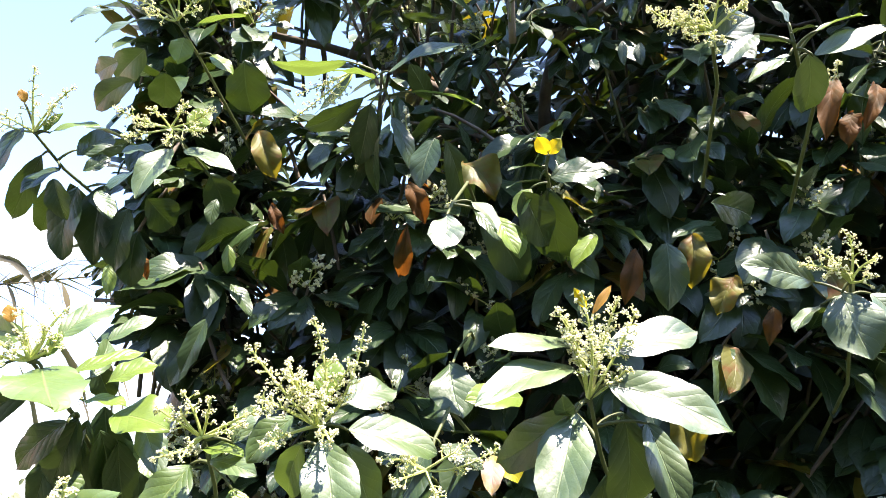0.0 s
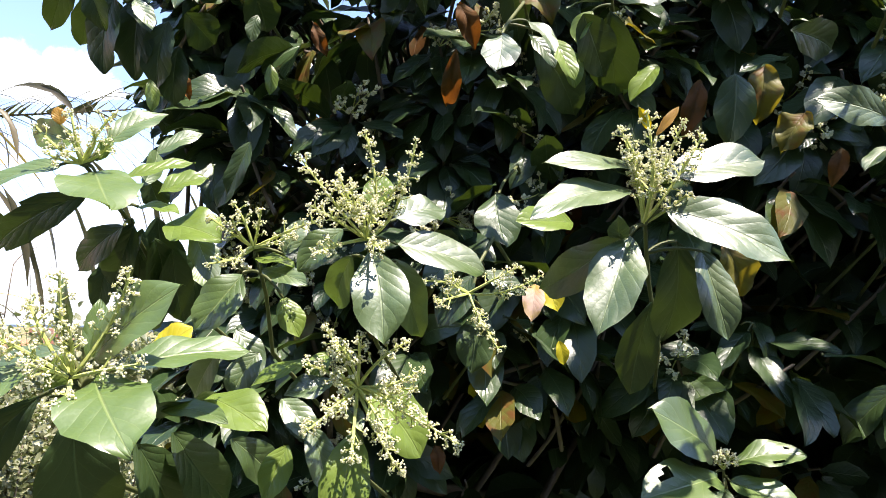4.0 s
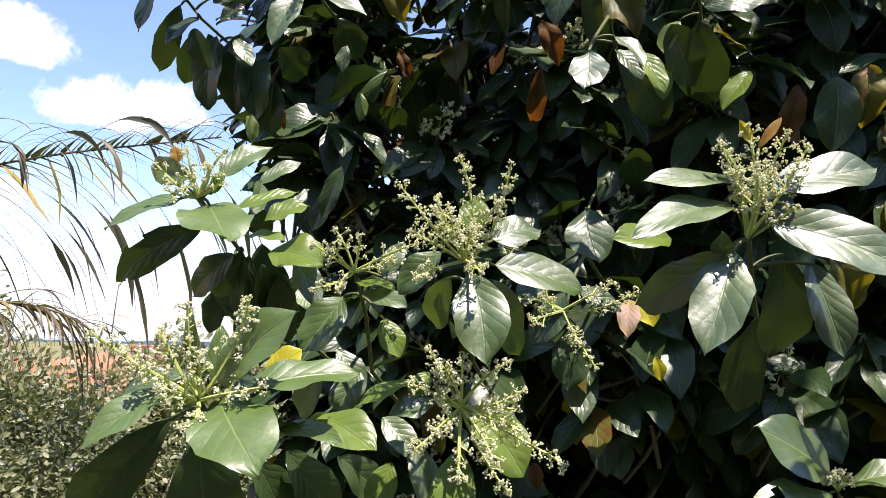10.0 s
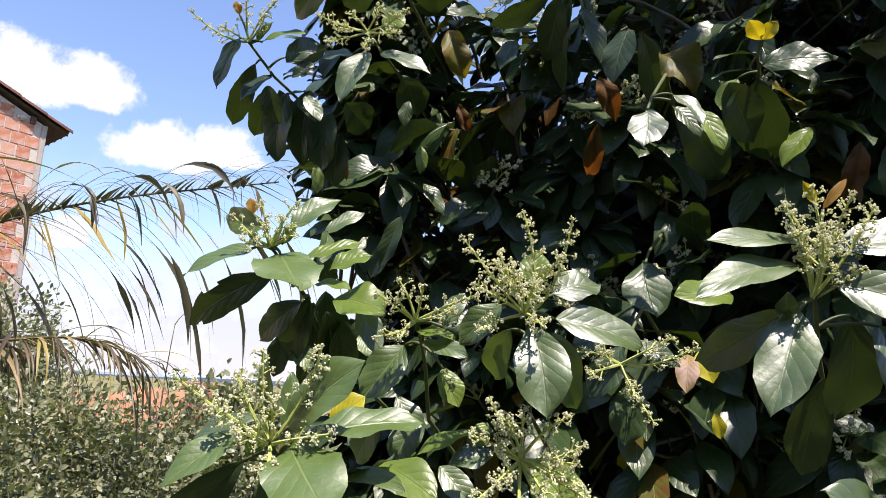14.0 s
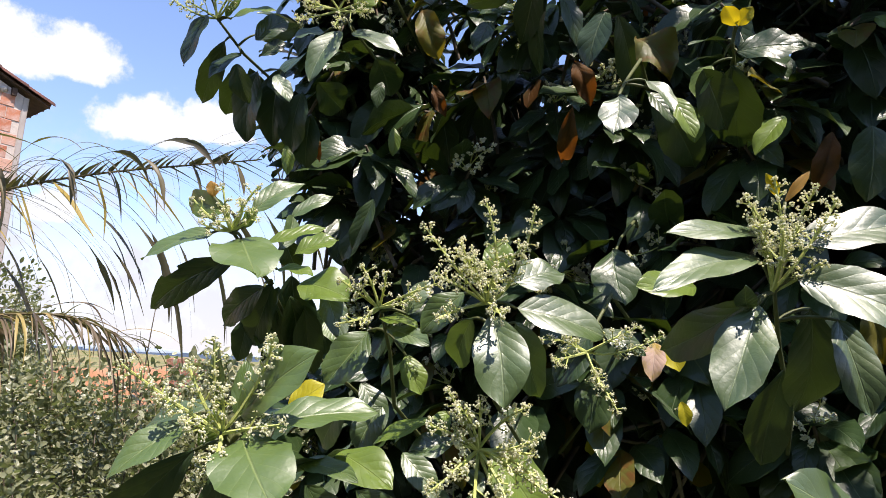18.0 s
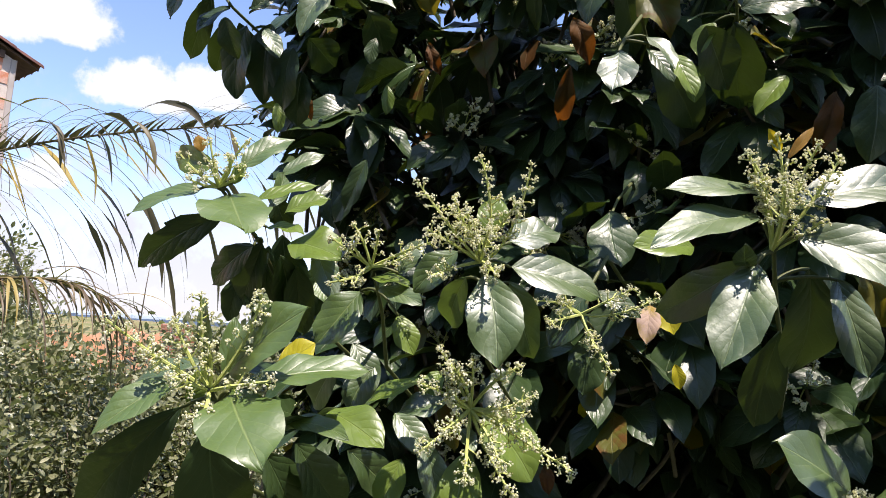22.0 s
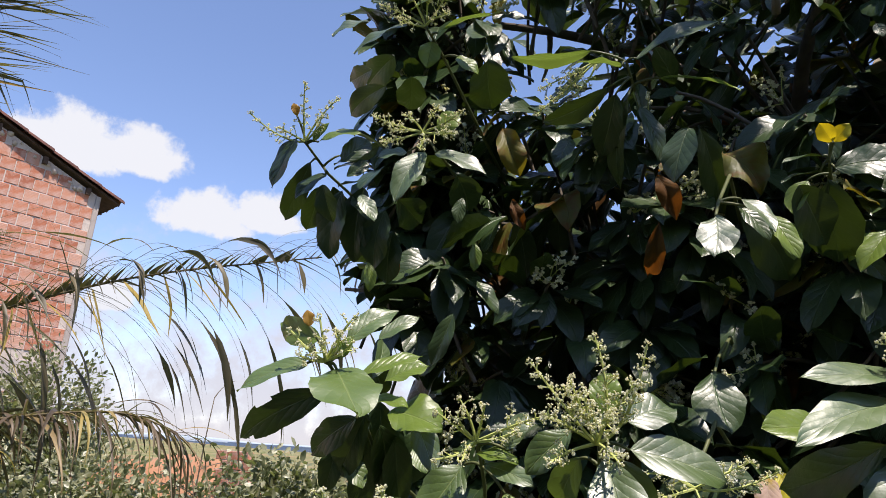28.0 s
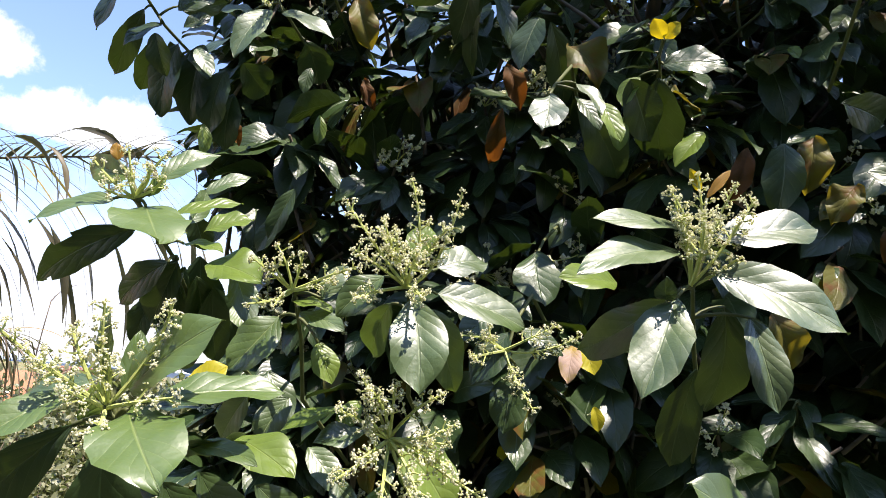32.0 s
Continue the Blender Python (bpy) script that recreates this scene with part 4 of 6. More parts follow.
def sapling(root, top, seed):
    """A nearly bare sapling of thin twigs with a few leaves."""
    rng = np.random.default_rng(seed)
    ob = tagged(new("sapling"), "thin bare sapling with a few small leaves", "shrub")
    st, lv = Soup(), Soup()
    root, top = np.asarray(root, float), np.asarray(top, float)
    h = np.linalg.norm(top - root)
    main = bend(root, top, rng.normal(size=3) * 0.05, 12)
    tube(st, main, np.linspace(0.012, 0.003, 12), 6)
    shape = leaf_grid(1.0, 0.5, 0.2, 0.08, 0.05, rng, 5, 4)
    for k in range(15):
        a = main[rng.integers(4, 12)]
        e = a + np.array((rng.normal() * 0.22, rng.normal() * 0.2, rng.uniform(0.02, 0.35))) * h * 0.4
        line = bend(a, e, rng.normal(size=3) * 0.02, 6)
        tube(st, line, np.linspace(0.004, 0.0015, 6), 4)
        for _ in range(rng.integers(0, 4)):
            rot, _l = frame_of((0, 0, 0), rng.normal(size=3) + np.array((0, 0, -0.4)), (0, 0, 1))
            lv.add(line[rng.integers(3, 6)] + (shape[0] * rng.uniform(0.03, 0.06)) @ rot.T, shape[1], 0, shape[2])
    tagged(st.object("stemwork", [BARK], ob), "thin brown stems", kind="stuff")
    tagged(lv.object("foliage", [BUSH], ob), "a few small leaves", kind="stuff")


palm = tagged(new("coconut_palm"), "tattered coconut palm with half-dry drooping fronds", "palm tree")
frond(palm, ((-6.174, 2.451, 1.419), (-5.163, 2.598, 1.802), (-4.285, 2.684, 2.186), (-3.710, 2.793, 2.361), (-3.159, 2.897, 2.518), (-2.698, 3.082, 2.637), (-2.359, 3.225, 2.692), (-2.027, 3.363, 2.757)), 0.95, 1.5, 1, gap=0.036, width=0.027, radius=0.015, tattered=True, label="arching frond worn down to its midribs")
frond(palm, ((-5.906, 2.365, 1.356), (-4.767, 2.623, 1.539), (-4.079, 2.689, 1.646), (-3.438, 2.845, 1.762), (-2.912, 2.961, 1.822), (-2.707, 3.067, 1.780), (-2.589, 3.149, 1.669)), 0.62, 1.6, 2, gap=0.017, up=-0.1, along=0.85, width=0.017, radius=0.018, old=True, label="browning frond hanging over the hedge")
frond(palm, ((-5.126, 2.296, 3.337), (-4.343, 2.180, 3.556), (-3.800, 2.015, 3.654), (-3.552, 1.889, 3.972), (-3.389, 1.713, 4.346)), 0.95, 0.10, 3, gap=0.03, width=0.015, aim=(1.030, 0.277, -0.044))
frond(palm, ((-5.192, 2.713, 2.020), (-4.520, 2.652, 2.286), (-4.148, 2.596, 2.537), (-3.879, 2.507, 2.768)), 1.4, 0.85, 13, gap=0.075, width=0.013, aim=(1.015, 0.303, 0.232), old=True)
frond(palm, ((-5.226, 2.445, 2.114), (-4.167, 2.354, 2.566), (-3.713, 2.334, 2.633), (-3.547, 2.319, 2.696)), 0.5, 0.25, 4, gap=0.02, width=0.007, aim=(0.950, 0.358, -0.005))
frond(palm, ((-5.371, 2.188, 1.251), (-4.639, 2.315, 1.649), (-4.052, 2.469, 1.672), (-3.661, 2.552, 1.613), (-3.518, 2.637, 1.538)), 0.50, 2.6, 5, gap=0.03, width=0.02, up=-0.1, label="yellowing frond")
frond(palm, ((-6.040, 2.399, 1.423), (-5.755, 2.312, 2.748), (-5.547, 2.175, 3.676), (-5.338, 2.114, 4.302)), 0.8, 0.9, 6, up=0.2)
frond(palm, ((-6.07, 2.36, 1.46), (-4.70, 1.86, 1.60), (-3.62, 1.72, 1.58), (-3.10, 1.92, 1.615), (-2.83, 2.03, 1.635), (-2.66, 2.10, 1.60)), 0.42, 1.9, 21, gap=0.055, width=0.016, up=-0.25, along=0.9, radius=0.009, yellow=True, label="frond with bright yellow leaflets")
sapling((-3.174, 4.049, 0.000), (-3.106, 3.965, 1.978), 4)
s = Soup()
tube(s, bend((-6.18, 2.38, 0), (-6.08, 2.38, 1.52), (0.05, 0, 0), 14), np.linspace(0.15, 0.10, 14), 12)
s.object("trunk", [BARK], palm)

# ---- avocado tree ----
tree = tagged(new("avocado_tree"), "large flowering avocado tree with glossy dark green leaves", "tree")


def build_wood():
    s = Soup()
    root = np.array((0.75, 2.6, 0.0))
    tube(s, bend(root, (0.70, 2.5, 2.6), (0.06, 0.03, 0), 12), np.linspace(0.13, 0.075, 12), 12)
    s.object("trunk", [BARK], tree)
    fork = ((0.72, 2.52, 1.0), (0.73, 2.52, 1.4), (0.70, 2.5, 1.9), (0.70, 2.5, 2.3), (0.70, 2.5, 2.6))
    ends = ((-0.55, 1.55, 1.35), (-0.60, 1.45, 2.0), (0.15, 1.45, 2.3), (-0.45, 1.5, 2.75), (0.9, 1.5, 3.1), (1.5, 1.95, 2.4), (1.2, 1.95, 1.5), (0.1, 1.8, 1.2), (0.35, 1.35, 2.75), (-0.1, 1.6, 3.6))
    rng = np.random.default_rng(2)
    for k, e in enumerate(ends):
        a = np.array(fork[min(4, k % 5)])
        limb = Soup()
        line = bend(a, e, rng.normal(size=3) * 0.09, 12)
        tube(limb, line, np.linspace(0.034, 0.009, 12), 8)
        for _ in range(5):
            i = rng.integers(4, 11)
            q = line[i] + rng.normal(size=3) * 0.22 + np.array((0, -0.08, 0.1))
            q[0] = max(q[0], -0.5)
            tube(limb, bend(line[i], q, rng.normal(size=3) * 0.03, 6), np.linspace(0.009, 0.004, 6), 6)
        limb.object("limb", [BARK], tree)
    for a, b, r in (((-0.121, 1.408, 3.111), (-0.108, 1.854, 2.599), 0.020), ((0.155, 1.076, 2.700), (0.151, 1.238, 2.477), 0.008), ((-0.072, 1.466, 3.127), (-0.110, 1.726, 2.766), 0.011)):
        limb = Soup()
        tube(limb, bend(a, b, rng.normal(size=3) * 0.012, 10), np.linspace(r * 0.8, r, 10), 9)
        limb.object("limb", [BARK], tree)


build_wood()

EDGE_Z = (0.4, 1.28, 1.47, 1.71, 1.83, 1.95, 2.0, 2.18, 2.47, 2.8, 3.4, 4.4)
EDGE_X = (-0.55, -0.66, -0.66, -0.60, -0.55, -0.62, -0.70, -0.80, -0.76, -0.78, -0.6, -0.2)


def edge(z):
    return float(np.interp(z, EDGE_Z, EDGE_X))


def whorl(rng, at, axis, count, size):
    """Leaves round the end of a twig: base, tip and upper side of each."""
    axis = unit(axis)
    a = unit(np.cross(axis, rng.normal(size=3)))
    b = np.cross(axis, a)
    out = []
    for k in range(count):
        t = k * 2.4 + rng.uniform(-0.4, 0.4)
        spread = rng.uniform(0.55, 1.35)
        d = unit(axis * math.cos(spread) + (math.cos(t) * a + math.sin(t) * b) * math.sin(spread) + np.array((0, 0, -rng.uniform(0.35, 1.6))))
        base = np.asarray(at) - axis * rng.uniform(0, 0.05) + d * 0.022
        ln = size * rng.uniform(0.6, 1.15)
        up = axis * 0.6 + np.array((0, -0.25, 0.75)) + rng.normal(size=3) * 0.25
        out.append((base, base + d * ln, up, ln * rng.uniform(0.42, 0.56)))
    return out


def crown_place(rng):
    """A place in the body of the crown."""
    while True:
        z = rng.uniform(0.4, 4.3)
        x = rng.uniform(-0.9, 2.6)
        y = 1.34 + rng.uniform(0, 1) ** 1.5 * 2.0
        if z > 2.9 + 0.85 * max(0.0, x + 0.2) + rng.uniform(0, 0.3):
            continue
        if z < 1.5 and x > -0.05 and y < 1.75:
            continue
        if z > 2.45 and rng.uniform() < 0.5:
            continue
        if x < edge(z) * (0.72 + 0.28 * y / 1.4) + 0.10 + rng.uniform(0, 1) ** 3 * 0.2:
            continue
        if rounded(x, y, z):
            return np.array((x, y, z))


def edge_place(rng):
    """A place along the crown's open side."""
    z = rng.uniform(1.0, 2.95)
    y = rng.uniform(1.36, 2.1)
    return np.array((edge(z) * (0.72 + 0.28 * y / 1.4) + 0.05 + abs(rng.normal()) * 0.10, y, z))


def shade_bough_place(rng):
    """A place among unseen boughs, added overhead to shade the crown below."""
    z = rng.uniform(2.95, 3.9)
    x = rng.uniform(0.22, 2.3)
    start = 0.80 - (z - 3.2) * 0.32 + max(0.0, 0.1 - x) * 0.9
    return np.array((x, start + rng.uniform(0, 1.0), z))


def thin_place(p):
    """Daylight shows through the thin parts of the crown's open side."""
    k = 1.4 / p[1]
    a, e = p[0] / p[1], (p[2] - 1.6) / p[1]
    if -0.55 < a < -0.08 and 0.16 < e < 0.85 and noise.noise(Vector((a * 8.0, e * 8.0, 2.5))) > -0.12:
        return p[1] > 1.5 or noise.noise(Vector((a * 17.0, e * 17.0, 7.5))) > 0.0
    return -0.80 < p[0] * k < -0.62 and 1.52 < 1.6 + (p[2] - 1.6) * k < 1.95


def back_place(rng):
    """A place in the upper back of the crown."""
    while True:
        y, z, x = rng.uniform(1.75, 3.3), rng.uniform(2.3, 5.2), rng.uniform(-1.6, 3.6)
        zn = 1.6 + (z - 1.6) * 1.4 / y
        if x * 1.4 / y > edge(zn) + 0.16 + rng.uniform(0, 0.1) and zn < 3.0 + 0.5 * max(0.0, x + 0.2) and rounded(x, y, z * 0.9):
            return np.array((x, y, z))


def rounded(x, y, z):
    """The crown's round outline away from the open side."""
    return ((x - 0.85) / 1.95) ** 2 + ((y - 2.55) / 1.45) ** 2 + (max(0.0, z - 2.4) / 2.6) ** 2 < 1 or (x < 1.3 and y < 2.2)


def deep_place(rng):
    """A place in the middle and back of the crown."""
    while True:
        p = np.array((rng.uniform(-1.1, 2.8), rng.uniform(2.0, 4.0), rng.uniform(0.4, 2.7)))
        if p[0] > -0.27 * p[1] and rounded(*p):
            return p


class LeafBin:
    """Leaves sorted by shape, then laid down in bulk."""

    def __init__(self, shapes):
        self.shapes = shapes
        self.rows = [[] for _ in shapes]

    def add(self, k, base, rot, ln):
        self.rows[k].append((base, rot, ln))

    def object(self, name, mat, parent, label):
        s = Soup()
        for shape, rows in zip(self.shapes, self.rows):
            if rows:
                s.add_many(shape, np.array([r[0] for r in rows]), np.array([r[1] for r in rows]), np.array([r[2] for r in rows]))
        return tagged(s.object(name, [mat], parent), label, kind="stuff")


def build_crown():
    rng = np.random.default_rng(21)
    kinds = ((0.42, 0.05), (0.47, 0.13), (0.50, 0.03), (0.54, 0.09), (0.48, -0.06), (0.45, 0.17))
    near = [leaf_grid(1.0, w, rng.uniform(0.15, 0.5), ar, rng.uniform(0.03, 0.09), rng, 6, 4) for w, ar in kinds]
    far = [leaf_grid(1.0, w, rng.uniform(0.15, 0.5), ar, 0.05, rng, 4, 2) for w, ar in kinds]
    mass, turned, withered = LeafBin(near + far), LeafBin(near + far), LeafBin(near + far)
    bloom, twigs = Soup(), Soup()
    deep = [deep_place(rng) for _ in range(900)] + [back_place(rng) for _ in range(480)]
    places = deep + [crown_place(rng) for _ in range(2900)] + [edge_place(rng) for _ in range(520)] + [shade_bough_place(rng) for _ in range(82)]
    for at in places:
        if thin_place(at) and rng.uniform() < 0.85:
            continue
        axis = np.array((rng.normal() * 0.45 - 0.1, -0.55 + rng.normal() * 0.4, 0.45 + rng.normal() * 0.4))
        if at[1] < 1.9:
            tube(twigs, bend(at - unit(axis) * rng.uniform(0.12, 0.3) + np.array((0, 0.05, -0.03)), at, rng.normal(size=3) * 0.01, 4), (0.005, 0.0045, 0.004, 0.003), 5)
        for base, tip, up, width in whorl(rng, at, axis, rng.integers(5, 10), 0.138 if at[1] < 2.0 else 0.19):
            rot, ln = frame_of(base, tip, up)
            luck = rng.uniform()
            goal = withered if luck < 0.010 and at[1] > 1.5 and at[2] > 1.7 else turned if luck < 0.06 else mass
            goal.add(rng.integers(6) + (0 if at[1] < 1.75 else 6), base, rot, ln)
        if at[1] < 1.7 and at[2] < 2.9 and rng.uniform() < (0.42 if at[0] < 0.25 else 0.2):
            tips = [at + unit(unit(axis) + rng.normal(size=3) * 0.6) * rng.uniform(0.04, 0.09) for _ in range(5)]
            panicle_into(bloom, at, tips, rng, 0.0034, 0.0014, 0.5, SPECKS)
    mass.object("foliage", SHADED_MASS, tree, "dense inner foliage in a green darkened for shade")
    turned.object("turning_foliage", TURNING, tree, "scattered yellowing leaves")
    withered.object("withered_foliage", BROWN_MASS, tree, "scattered orange-brown withered leaves")
    tagged(bloom.object("blossom", [STALK, PETAL], tree, smooth=False), "small flower sprays inside the crown", kind="stuff")
    tagged(twigs.object("twigwork", [BARK], tree), "thin brown twigs inside the crown", kind="stuff")
    # leafy shoots at the front of the crown, leaf by leaf
    k = 0
    while k < 24:
        at = np.array((rng.uniform(-0.55, 1.1), rng.uniform(1.30, 1.42), rng.uniform(1.15, 2.75)))
        if at[0] < edge(at[2]) + 0.12 or thin_place(at) or (at[2] < 1.5 and at[0] > 0):
            continue
        axis = np.array((rng.normal() * 0.4, -0.5, 0.4 + rng.normal() * 0.3))
        leaves = whorl(rng, at, axis, 6, 0.14)
        sh = shoot_stem(tree, [at - unit(axis) * 0.2 + np.array((0, 0.06, -0.05)), at], 0.0045, [l[0] for l in leaves])
        for base, tip, up, width in leaves:
            leaf(sh, base, tip, up, width)
        k += 1


# the shoots that stand out in front, one by one
sh = shoot_stem(tree, [(0.294, 1.441, 1.465), (0.243, 1.123, 1.573), (0.193, 0.927, 1.653), (0.175, 0.844, 1.706)], 0.0042, [(0.162, 0.833, 1.765), (0.159, 0.826, 1.737), (0.156, 0.832, 1.690), (0.195, 0.841, 1.757), (0.195, 0.836, 1.721), (0.240, 0.871, 1.681), (0.220, 0.896, 1.695), (0.164, 0.935, 1.705), (0.147, 0.831, 1.688), (0.185, 0.823, 1.798)])
leaf(sh, (0.162, 0.833, 1.765), (0.062, 0.763, 1.753), (-0.11, -0.80, 0.59), 0.034)
leaf(sh, (0.159, 0.826, 1.737), (0.050, 0.729, 1.691), (-0.06, -0.86, 0.50), 0.048)
leaf(sh, (0.156, 0.832, 1.690), (0.116, 0.778, 1.584), (-0.15, -0.91, 0.39), 0.065)
leaf(sh, (0.195, 0.841, 1.757), (0.314, 0.881, 1.785), (-0.21, -0.84, 0.50), 0.062)
leaf(sh, (0.195, 0.836, 1.721), (0.319, 0.827, 1.664), (-0.23, -0.84, 0.49), 0.071)
leaf(sh, (0.240, 0.871, 1.681), (0.265, 0.869, 1.583), (0.17, -0.89, 0.43), 0.050)
leaf(sh, (0.220, 0.896, 1.695), (0.218, 0.983, 1.581), (0.14, -0.97, -0.20), 0.068, SHADED)
leaf(sh, (0.164, 0.935, 1.705), (0.071, 1.068, 1.651), (-0.43, -0.90, 0.02), 0.063, SHADED)
leaf(sh, (0.147, 0.831, 1.688), (0.140, 0.796, 1.706), (-0.17, -0.93, 0.33), 0.025)
leaf(sh, (0.105, 0.921, 1.721), (0.036, 0.867, 1.713), (-0.06, -0.87, 0.49), 0.052, FRESH)
leaf(sh, (0.202, 0.953, 1.628), (0.188, 1.039, 1.510), (-0.09, -1.00, 0.01), 0.056, SHADED)
leaf(sh, (0.310, 1.025, 1.711), (0.332, 1.038, 1.643), (-0.10, -0.99, 0.14), 0.053, TURNING, arch=0.16, fold=0.7, wave=0.20)
leaf(sh, (0.177, 0.820, 1.804), (0.164, 0.805, 1.824), (-0.21, -0.97, 0.13), 0.012, YELLOW)
leaf(sh, (0.185, 0.823, 1.798), (0.209, 0.823, 1.830), (-0.24, -0.96, 0.14), 0.012, YOUNG)
panicle(sh, (0.173, 0.844, 1.706), (0.172, 0.807, 1.818), (0.143, 0.794, 1.795), (0.215, 0.827, 1.813), (0.235, 0.832, 1.801), (0.173, 0.783, 1.769), (0.155, 0.800, 1.769), (0.216, 0.828, 1.735), (0.194, 0.808, 1.769))
sh = shoot_stem(tree, [(-0.151, 1.328, 1.469), (-0.158, 1.044, 1.571), (-0.136, 0.905, 1.641), (-0.130, 0.848, 1.689)], 0.0042, [(-0.101, 0.860, 1.714), (-0.098, 0.855, 1.684), (-0.122, 0.831, 1.673), (-0.162, 0.860, 1.702), (-0.130, 0.874, 1.723), (-0.108, 0.906, 1.672), (-0.155, 0.876, 1.673)])
leaf(sh, (-0.101, 0.860, 1.714), (-0.050, 0.909, 1.734), (0.19, -0.87, 0.45), 0.056)
leaf(sh, (-0.098, 0.855, 1.684), (0.000, 0.899, 1.657), (0.07, -0.80, 0.60), 0.067)
leaf(sh, (-0.122, 0.831, 1.673), (-0.099, 0.798, 1.572), (0.16, -0.92, 0.37), 0.070)
leaf(sh, (-0.162, 0.860, 1.702), (-0.213, 0.857, 1.652), (-0.11, -0.99, 0.12), 0.045, SUNLIT)
leaf(sh, (-0.130, 0.874, 1.723), (-0.120, 0.889, 1.772), (0.17, -0.92, 0.35), 0.042, FRESH)
leaf(sh, (-0.108, 0.906, 1.672), (-0.088, 0.995, 1.580), (0.57, -0.82, -0.05), 0.059, SUNLIT)
leaf(sh, (-0.155, 0.876, 1.673), (-0.189, 0.949, 1.615), (-0.24, -0.97, -0.07), 0.047, SUNLIT)
panicle(sh, (-0.132, 0.847, 1.689), (-0.129, 0.811, 1.802), (-0.196, 0.792, 1.771), (-0.178, 0.783, 1.715), (-0.074, 0.823, 1.795), (-0.173, 0.791, 1.665), (-0.101, 0.784, 1.668), (-0.153, 0.793, 1.751), (-0.085, 0.817, 1.753), (-0.109, 0.776, 1.715), (-0.136, 0.788, 1.736))
sh = shoot_stem(tree, [(-0.309, 1.320, 1.445), (-0.316, 1.066, 1.553), (-0.296, 0.977, 1.632), (-0.287, 0.910, 1.683)], 0.0042, [(-0.289, 0.911, 1.673), (-0.280, 0.915, 1.659), (-0.257, 0.934, 1.626), (-0.318, 0.948, 1.657), (-0.253, 0.917, 1.679)])
leaf(sh, (-0.289, 0.911, 1.673), (-0.233, 0.903, 1.663), (0.28, -0.49, 0.82), 0.042, FRESH)
leaf(sh, (-0.280, 0.915, 1.659), (-0.211, 0.890, 1.639), (0.25, -0.78, 0.57), 0.033)
leaf(sh, (-0.257, 0.934, 1.626), (-0.231, 0.926, 1.576), (0.45, -0.74, 0.50), 0.039, FRESH)
leaf(sh, (-0.318, 0.948, 1.657), (-0.369, 0.928, 1.582), (0.13, -0.87, 0.47), 0.071, SUNLIT)
leaf(sh, (-0.430, 0.951, 1.724), (-0.346, 0.940, 1.700), (0.20, -0.74, 0.64), 0.082, FRESH)
leaf(sh, (-0.253, 0.917, 1.679), (-0.229, 0.936, 1.726), (0.45, -0.64, 0.63), 0.030)
leaf(sh, (-0.305, 0.986, 1.555), (-0.332, 0.969, 1.494), (0.11, -0.95, 0.30), 0.047)
leaf(sh, (-0.343, 0.995, 1.586), (-0.306, 0.991, 1.517), (0.54, -0.80, 0.26), 0.045)
leaf(sh, (-0.276, 1.000, 1.494), (-0.225, 0.997, 1.442), (0.45, -0.78, 0.43), 0.045)
leaf(sh, (-0.311, 0.928, 1.451), (-0.275, 1.017, 1.377), (0.53, -0.80, 0.28), 0.053)
leaf(sh, (-0.247, 0.952, 1.442), (-0.269, 0.937, 1.374), (0.25, -0.78, 0.58), 0.045, FRESH)
leaf(sh, (-0.354, 0.891, 1.431), (-0.330, 0.885, 1.361), (0.43, -0.70, 0.57), 0.046, FRESH)
leaf(sh, (-0.222, 0.953, 1.467), (-0.196, 0.949, 1.386), (0.45, -0.81, 0.38), 0.044)
leaf(sh, (-0.371, 1.004, 1.554), (-0.434, 1.073, 1.483), (0.16, -0.97, 0.19), 0.051)
panicle(sh, (-0.290, 0.909, 1.686), (-0.333, 0.875, 1.719), (-0.305, 0.878, 1.737), (-0.273, 0.885, 1.730), (-0.330, 0.873, 1.662), (-0.295, 0.870, 1.661), (-0.203, 0.891, 1.718), (-0.233, 0.887, 1.700), density=0.75)
sh = shoot_stem(tree, [(-0.156, 1.316, 1.279), (-0.164, 1.038, 1.387), (-0.145, 0.907, 1.466), (-0.136, 0.839, 1.521)], 0.0042, [(-0.126, 0.873, 1.514), (-0.202, 0.884, 1.549), (-0.139, 0.855, 1.476), (-0.175, 0.893, 1.526), (-0.146, 0.840, 1.502), (-0.189, 0.906, 1.559)])
leaf(sh, (-0.126, 0.873, 1.514), (-0.069, 0.884, 1.445), (0.20, -0.72, 0.66), 0.074, FRESH)
leaf(sh, (-0.202, 0.884, 1.549), (-0.262, 0.855, 1.520), (0.06, -0.51, 0.86), 0.034, FRESH)
leaf(sh, (-0.139, 0.855, 1.476), (-0.143, 0.819, 1.363), (0.17, -0.81, 0.56), 0.060, FRESH)
leaf(sh, (-0.175, 0.893, 1.526), (-0.225, 0.864, 1.511), (-0.01, -0.74, 0.68), 0.042)
leaf(sh, (-0.146, 0.840, 1.502), (-0.122, 0.817, 1.482), (0.16, -0.78, 0.60), 0.021)
leaf(sh, (-0.189, 0.906, 1.559), (-0.204, 0.887, 1.526), (0.19, -0.72, 0.66), 0.031, FRESH)
panicle(sh, (-0.134, 0.839, 1.524), (-0.162, 0.804, 1.587), (-0.126, 0.802, 1.580), (-0.077, 0.823, 1.574), (-0.179, 0.796, 1.550), (-0.175, 0.785, 1.482), (-0.125, 0.789, 1.455), (-0.062, 0.816, 1.501), (-0.019, 0.829, 1.469), (-0.088, 0.794, 1.472), (-0.062, 0.820, 1.545), (-0.147, 0.788, 1.574), (-0.147, 0.777, 1.506), (-0.080, 0.821, 1.440))
